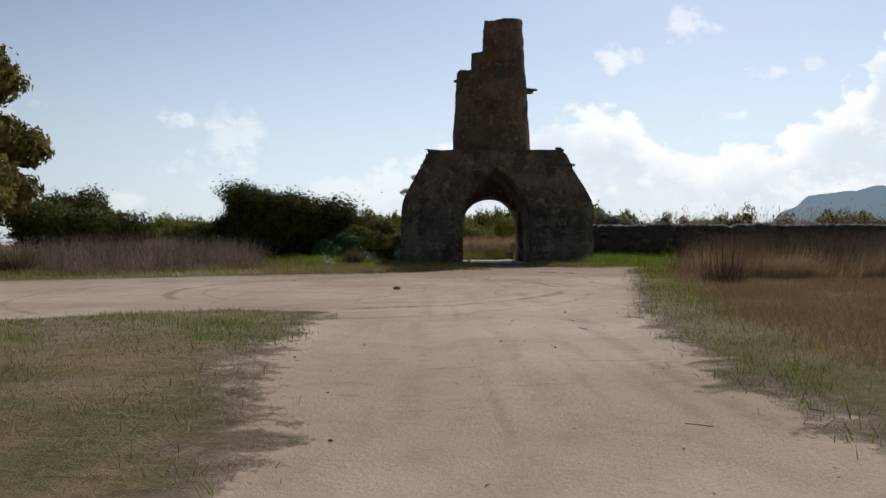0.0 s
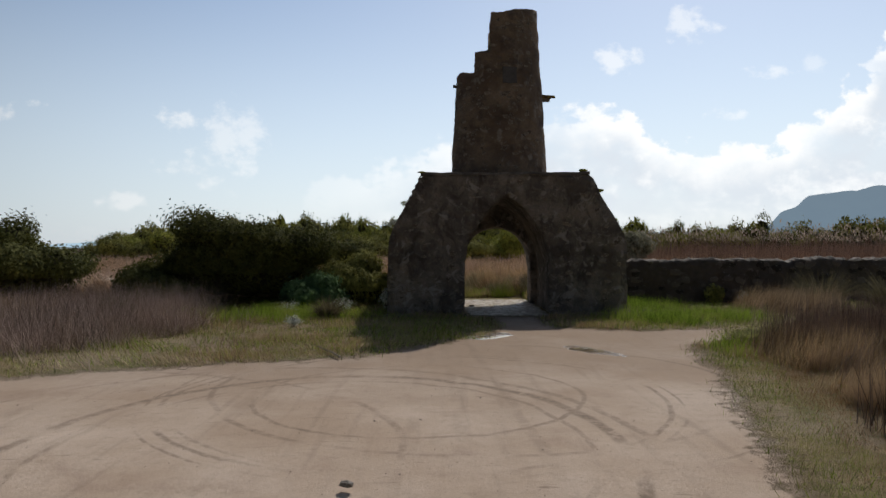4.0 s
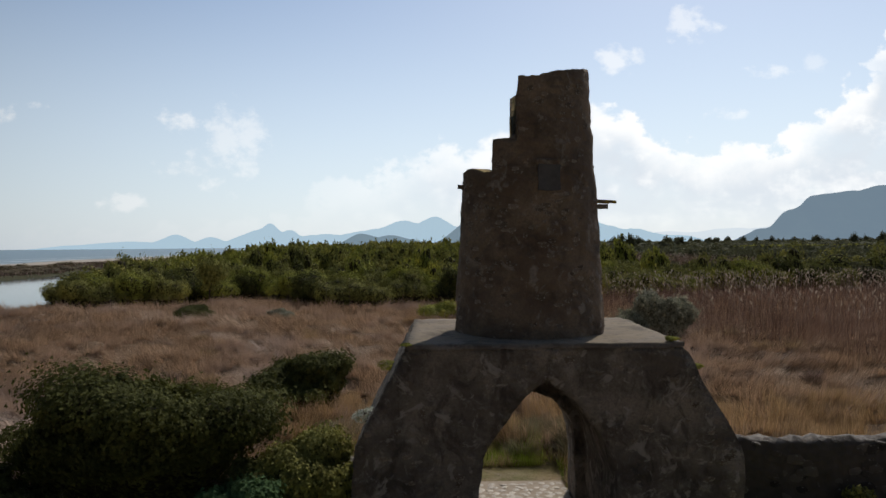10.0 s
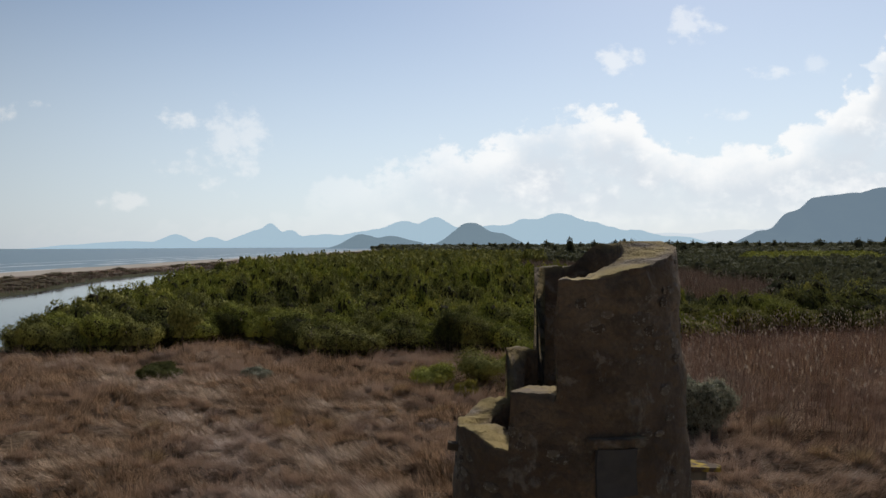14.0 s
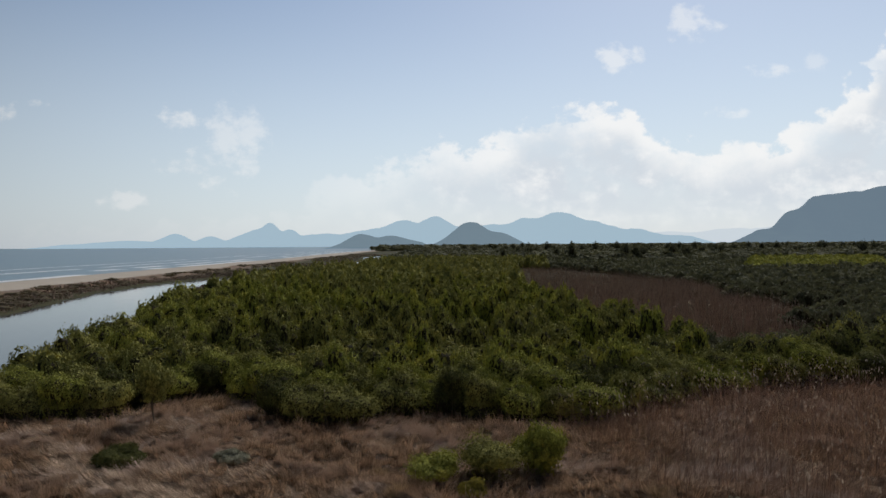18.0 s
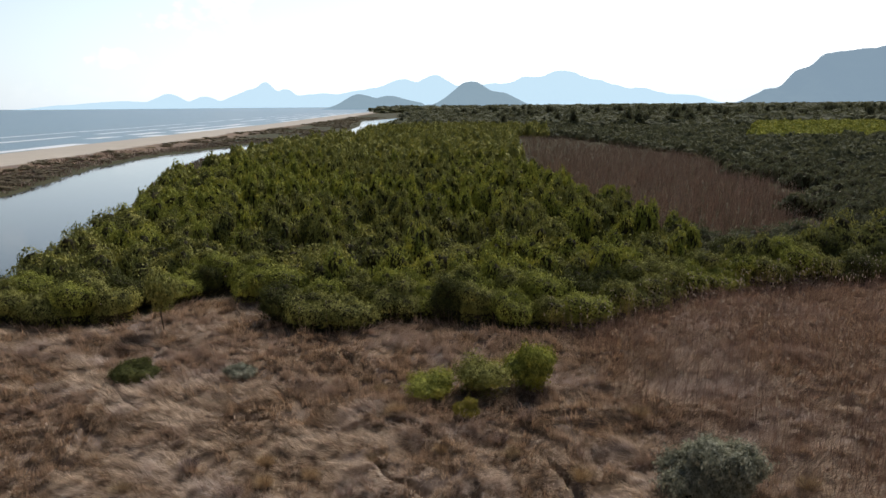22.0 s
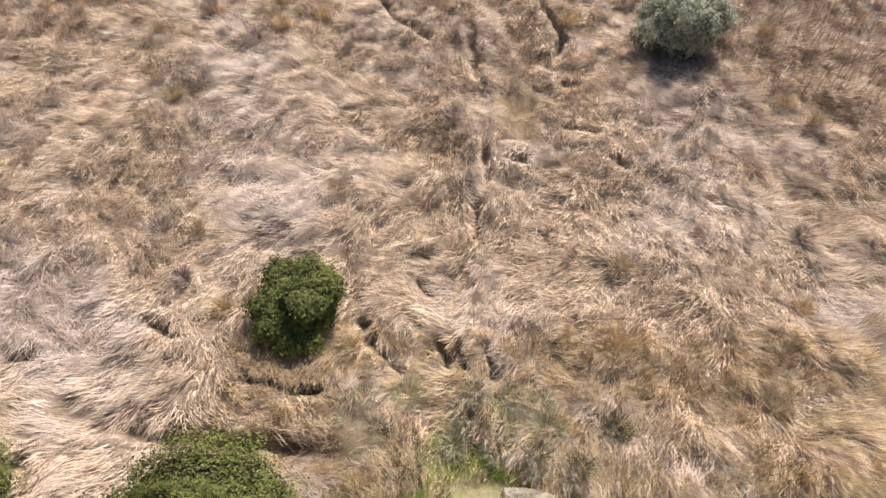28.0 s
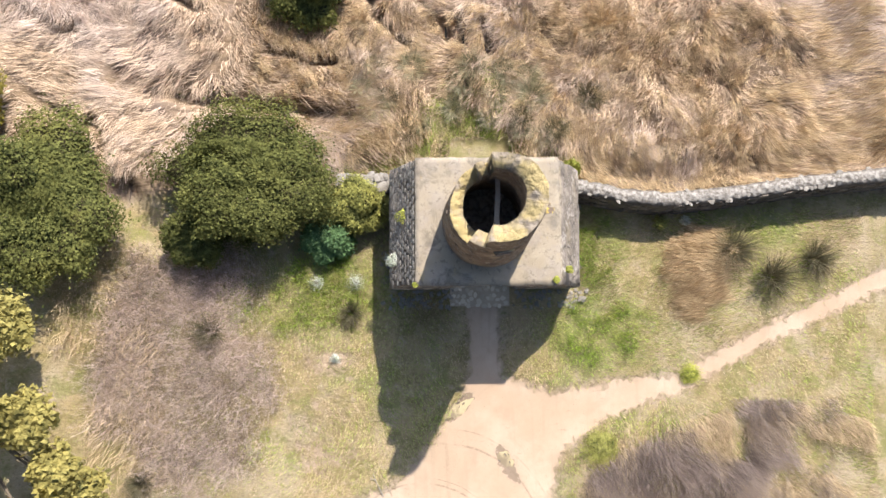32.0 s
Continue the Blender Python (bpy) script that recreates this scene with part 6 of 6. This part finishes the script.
def plumes(n, x0, x1, y0, y1, want, h0, h1, seed, label):
    g = np.random.default_rng(seed)
    x, y = g.uniform(x0, x1, n), g.uniform(y0, y1, n)
    keep = g.random(n) < want(x, y)
    x, y = x[keep], y[keep]
    h = g.uniform(h0, h1, len(x))
    z = height(x, y)
    g2 = g.uniform(-.15, .15, (len(x), 2)) * h[:, None]
    v1, f1 = tri_blades(x, y, z, h, np.full(len(x), .02), np.full(len(x), .06), g.uniform(0, 6.3, len(x)), g, .06)
    v2, f2 = tri_blades(x, y, z + h * .93, g.uniform(.22, .38, len(x)), g.uniform(.03, .065, len(x)), g.uniform(.2, .8, len(x)), g.normal(-2.2, .6, len(x)), g, .6)
    tagged(new("reed_stems", raw_mesh("reed_stems", v1, f1, "blade_reed")), label, "reeds", kind="stuff")
    tagged(new("reed_plumes", raw_mesh("reed_plumes", v2, f2, "blade_plume")), "pale feathery reed plumes", "reeds", kind="stuff")


plumes(11000, -34, 75, 11, 68, lambda x, y: want_reed(x, y), 2.1, 3.1, 73, "tall reed stems carrying plumes")


def want_bed(x, y):
    return smooth01(0, 7, poly_dist(x, y, REEDS) + 4 + 14 * (vnoise(x, y, 12.0, 67, 3) - .5)) * np.clip(1.6 - y / 190, .25, 1)


sow("reed_bed", 90000, 16, 78, 76, 345, want_bed, 1.4, 3.0, .05, .10, .02, .5, "blade_reed", "broad bed of brown reeds in the wood", 74, southward, category="reeds", fine=True)
plumes(9000, 16, 78, 76, 300, want_bed, 2.4, 3.4, 75, "tall reed stems in the wood")


sow("reed_bank", 40000, -140, -40, 110, 360, lambda x, y: ((-poly_dist(x, y, LAGOON) > 0) & (-poly_dist(x, y, LAGOON) < 18) & (x - shore_x(y) > 48)) * 1.0, 0.4, .9, .12, .22, .05, .3, "blade_reed", "brown reeds fringing the lagoon", 76, category="reeds")


def want_turf(x, y):
    z = zones(x, y)
    r = np.clip(z["road"] * 1.4 - .1, 0, 1)
    patch = smooth01(.38, .6, vnoise(x, y, 1.3, 81, 3))
    return np.where(clear_of_build(x, y), z["green"] * (1 - r) * (.25 + .75 * patch), 0)


def on_verge(x, y):
    return (x > -0.8) & (y < -4.5) & (poly_dist(x, y, ROAD) < 0) & (x < 30)


def want_near(x, y):
    return want_turf(x, y) * (y < -14) * (.15 + .85 * smooth01(.36, .55, vnoise(x, y, .5, 94, 3)))


def want_fresh(x, y):
    return want_turf(x, y) * (y < -14) * (.05 + .95 * smooth01(.5, .60, vnoise(x, y, .9, 93, 3))) * (1 - .9 * on_verge(x, y))


sow("green_grass", 170000, -16, 16, -15, 9, lambda x, y: want_turf(x, y) * (1 - .85 * on_verge(x, y)), .05, .16, .006, .014, .1, .9, "blade_green", "short green turf round the tower", 82, fine=True)
sow("tan_grass", 70000, -20, 20, -15, 6, want_turf, .05, .18, .005, .012, .3, 1.1, "blade_tan", "dry tan grass mixed into the turf", 83, fine=True)
sow("green_grass", 230000, -9, 6, -25, -14, want_fresh, .03, .09, .004, .008, .1, 1.1, "blade_green", "low sparse turf beside the track", 84, fine=True)
sow("tan_grass", 130000, -9, 6, -25, -14, want_near, .03, .09, .0035, .007, .4, 1.35, "blade_tan", "low dry grass beside the track", 85, fine=True)


sow("dead_stems", 26000, -9, 5, -25, -14, lambda x, y: want_turf(x, y) * (y < -14) * .5, .05, .2, .003, .005, 1.3, 1.52, "blade_dry", "bleached dead stems lying on the turf", 851, fine=True)
sow("tan_grass", 60000, -9, 5, -25, -14, lambda x, y: want_turf(x, y) * (y < -14) * smooth01(.5, .62, vnoise(x, y, .35, 852, 2)), .02, .06, .002, .004, .2, 1.1, "blade_rush", "small brown grass clumps in the turf", 853, fine=True)


def meadow(x, y):
    w = (1 - np.clip(zones(x, y)["road"] * 1.5, 0, 1)) * smooth01(3.6, 2.4, y) * smooth01(-9.5, -8, y)
    return np.where(clear_of_build(x, y), w * (.35 + .65 * smooth01(.4, .6, vnoise(x, y, 1.2, 97, 2))), 0)


sow("meadow_grass", 190000, -15, 15, -9.5, 3.6, lambda x, y: meadow(x, y) * (.2 + .8 * smooth01(.42, .62, vnoise(x, y, 3.0, 98, 2))) * smooth01(-13, -8, x) * np.where((x < -2) & (y < -1), .8, 1), .06, .26, .009, .02, .4, 1.3, "blade_green", "rank green meadow grass combed over", 101, straw_flow, fine=True)
sow("meadow_grass", 340000, -15, 15, -9.5, 3.6, lambda x, y: meadow(x, y) * (.25 + .85 * smooth01(.58, .4, vnoise(x, y, 2.0, 98, 3))), .06, .27, .007, .016, .4, 1.3, "blade_tan", "dry meadow grass combed over", 102, straw_flow, fine=True)


def want_lush(x, y):
    d = np.abs(poly_dist(x, y, ROAD) + .55)
    w = smooth01(.5, .1, d) * (x > -1) * (y < -5) * (y > -13) * .25
    w = np.maximum(w, blob(4.4, 1.4, 1.2, 1.6)(x, y))
    w = np.maximum(w, blob(4.5, -1.7, 2.2, 1.5)(x, y) * .8)
    w = np.maximum(w, blob(-6.2, 0.6, 1.6, 1.3)(x, y))
    w = np.maximum(w, blob(-7.4, -0.6, 3.4, 1.2)(x, y) * .7)
    w = np.maximum(w, blob(0.2, 7.0, .8, 1.8)(x, y))
    w = np.maximum(w, blob(-2.2, 6.7, 3.2, .9)(x, y) * .45)
    return np.where(clear_of_build(x, y), w, 0)


sow("lush_grass", 380000, -11, 10, -8, 9.5, lambda x, y: want_lush(x, y) * (.2 + .8 * smooth01(.38, .6, vnoise(x, y, .7, 196, 2))), .12, .46, .009, .02, .05, .8, "blade_lush", "lush bright green grass clumps", 86, fine=True)


def want_tall(x, y):
    w = blob(-13.6, -3.0, 1.5, 3.8)(x, y) * .8
    w = np.maximum(w, blob(-14.5, -0.5, 2.2, 2.4)(x, y))
    return np.where(clear_of_build(x, y), w, 0)


sow("tall_grass", 42000, -19, 12, -10, 5, want_tall, .5, 1.0, .012, .024, .1, .8, "blade_tan", "tall dry grass standing in patches", 87, straw_flow)
sow("bramble_reeds", 80000, -17, -6.5, -9, 2.5, lambda x, y: smooth01(.45, .95, blob(-11.4, -2.8, 3.8, 5.6)(x, y) * .5 + .75 * vnoise(x, y, 1.5, 194, 3)), .3, 1.25, .007, .014, .1, 1.25, "blade_brown", "reddish-brown standing dry reeds", 96, None, category="reeds", fine=True)
sow("rust_grass", 330000, 0.0, 9, -24, -5.6, lambda x, y: smooth01(.35, 1.0, -poly_dist(x, y, ROAD)) * (x > 0) * (.35 + .65 * smooth01(.35, .6, vnoise(x, y, .8, 191, 2))), .05, .20, .0025, .006, .3, 1.4, "blade_rust", "rust-coloured dry grass on the verge", 88, fine=True)
sow("lush_grass", 170000, -1, 7, -24, -6, lambda x, y: smooth01(.55, .12, np.abs(poly_dist(x, y, ROAD) + .42)) * (x > -.6) * (.25 + .75 * smooth01(.35, .55, vnoise(x, y, .9, 192, 2))), .04, .12, .0025, .006, .05, 1.1, "blade_green", "fresh green grass along the track edge", 95, fine=True)
sow("tan_grass", 110000, 3.0, 15, -12, -4.4, lambda x, y: smooth01(.8, 1.6, -poly_dist(x, y, ROAD)) * smooth01(.45, .6, vnoise(x, y, 1.1, 193, 2)), .3, .8, .006, .014, .2, 1.1, "blade_tan", "dry tan grass between the rushes", 195, southward, fine=True)
sow("rush_bed", 200000, 2.0, 15, -13, -4.2, lambda x, y: smooth01(.55, .9, vnoise(x, y, 1.4, 92, 3) * .95 + .3 * smooth01(2.6, 4.4, x) * smooth01(-10.0, -7.5, y)) * smooth01(.8, 1.9, -poly_dist(x, y, ROAD)) * smooth01(15, 10, x + 2 * vnoise(x, y, 1.5, 197)), .35, 1.2, .006, .013, .05, .85, "blade_sedge", "dark brown rushes on the verge", 89, southward, category="rushes", fine=True)


def tussock(x, y, r, h, seed, mat="blade_rush", label="spiky tussock of grey-green rush", group="rush tussocks", open_=1.05, foot=0.28):
    top = tagged(new("rush_tussock"), label, "grass", group)
    g = np.random.default_rng(seed)
    n = 520
    az = g.uniform(0, 2 * np.pi, n)
    rr = foot * np.sqrt(g.random(n)) * r
    v, f = tri_blades(rr * np.cos(az), rr * np.sin(az), np.zeros(n), g.uniform(.6, 1.1, n) * h, np.full(n, .016), g.uniform(.1 * open_, open_, n), az + g.normal(0, .2, n), g, .3)
    top.matrix_basis = pose(x, y, ground_at(x, y))
    part("foliage", raw_mesh("foliage", v, f, mat), top)


for k, (x, y, r, h) in enumerate(((9.9, 1.5, 1.2, 1.35), (11.4, .4, 1.1, 1.3), (13.1, 1.1, .9, 1.1), (-10.4, -1.6, .8, .9), (-12.8, -7.2, .7, .8), (3.0, 6.2, .6, .8), (-2.9, 6.2, .6, .7), (4.4, 7.6, .7, .9), (-5.0, -.9, .5, .7), (-3.6, 7.5, .6, .8), (1.6, 6.6, .5, .7))):
    tussock(x, y, r, h, 500 + k)
srng = random.Random(35)
for k in range(16):
    tussock(srng.uniform(-4.8, 2.8), srng.uniform(6.0, 8.9), srng.uniform(.7, 1.1), srng.uniform(.5, .85), 580 + k, "blade_sage", "pale grey-green rush tuft behind the tower", "pale tufts behind the tower")
trng = random.Random(33)
for k in range(46):
    x, y = trng.uniform(-16, 16), trng.uniform(9.5, 44)
    if min(line_dist(np.array([x]), np.array([y]), TRAIL)) > 1.0 and math.hypot(x + 6.5, y - 12.1) > 2.5 and math.hypot(x - 10.4, y - 27.2) > 3:
        tussock(x, y, trng.uniform(.5, .9), trng.uniform(.55, .85), 600 + k, trng.choice(("blade_gold", "blade_brown", "blade_tan")), "low dark tuft standing in flattened straw", "tufts in the straw")

# grit, twigs and leaf bits lying on the track
g = np.random.default_rng(44)
n = 2600
x, y = g.uniform(-8, 4, n), g.uniform(-24.5, -4, n)
ok = poly_dist(x, y, ROAD) > .05
x, y = x[ok], y[ok]
z = height(x, y) + .004
v, f = leaf_cards(np.stack([x, y, z + .004], 1), np.tile(np.array([[0, 0, 2.5]]), (len(x), 1)), .011, g, .4)
tagged(new("leaf_litter", raw_mesh("leaf_litter", v, f, "litter")), "dark bits of leaf and bark on the sand", "litter", kind="stuff")
n = 26
for k in range(n):
    x, y = g.uniform(-3.2, -.4), g.uniform(-24, -9)
    me_i = STONES[k % 7]
    sc = float(g.uniform(.012, .035))
    ob = tagged(new("pebble", me_i), "small grey pebble on the sand track", "pebble", "pebbles on the track")
    ob.matrix_basis = pose(x, y, ground_at(x, y) + sc * .15, 0, 0, float(g.uniform(0, 360))) @ Matrix.Diagonal((sc, sc * .8, sc * .7, 1))
twig_runs = [[((0, 0, 0), .004), ((.07, .012, .006), .0035), ((.15, .0, .002), .002)]]
twig = limb_mesh("twig", twig_runs, "dead_wood")
for k in range(14):
    x, y = float(g.uniform(-4.2, -.3)), float(g.uniform(-24, -16))
    ob = tagged(new("twig", twig), "thin dry twig lying on the ground", "twig", "twigs on the track")
    ob.matrix_basis = pose(x, y, ground_at(x, y) + .006, 0, 0, float(g.uniform(0, 360))) @ Matrix.Diagonal((.7, .7, .6, 1))
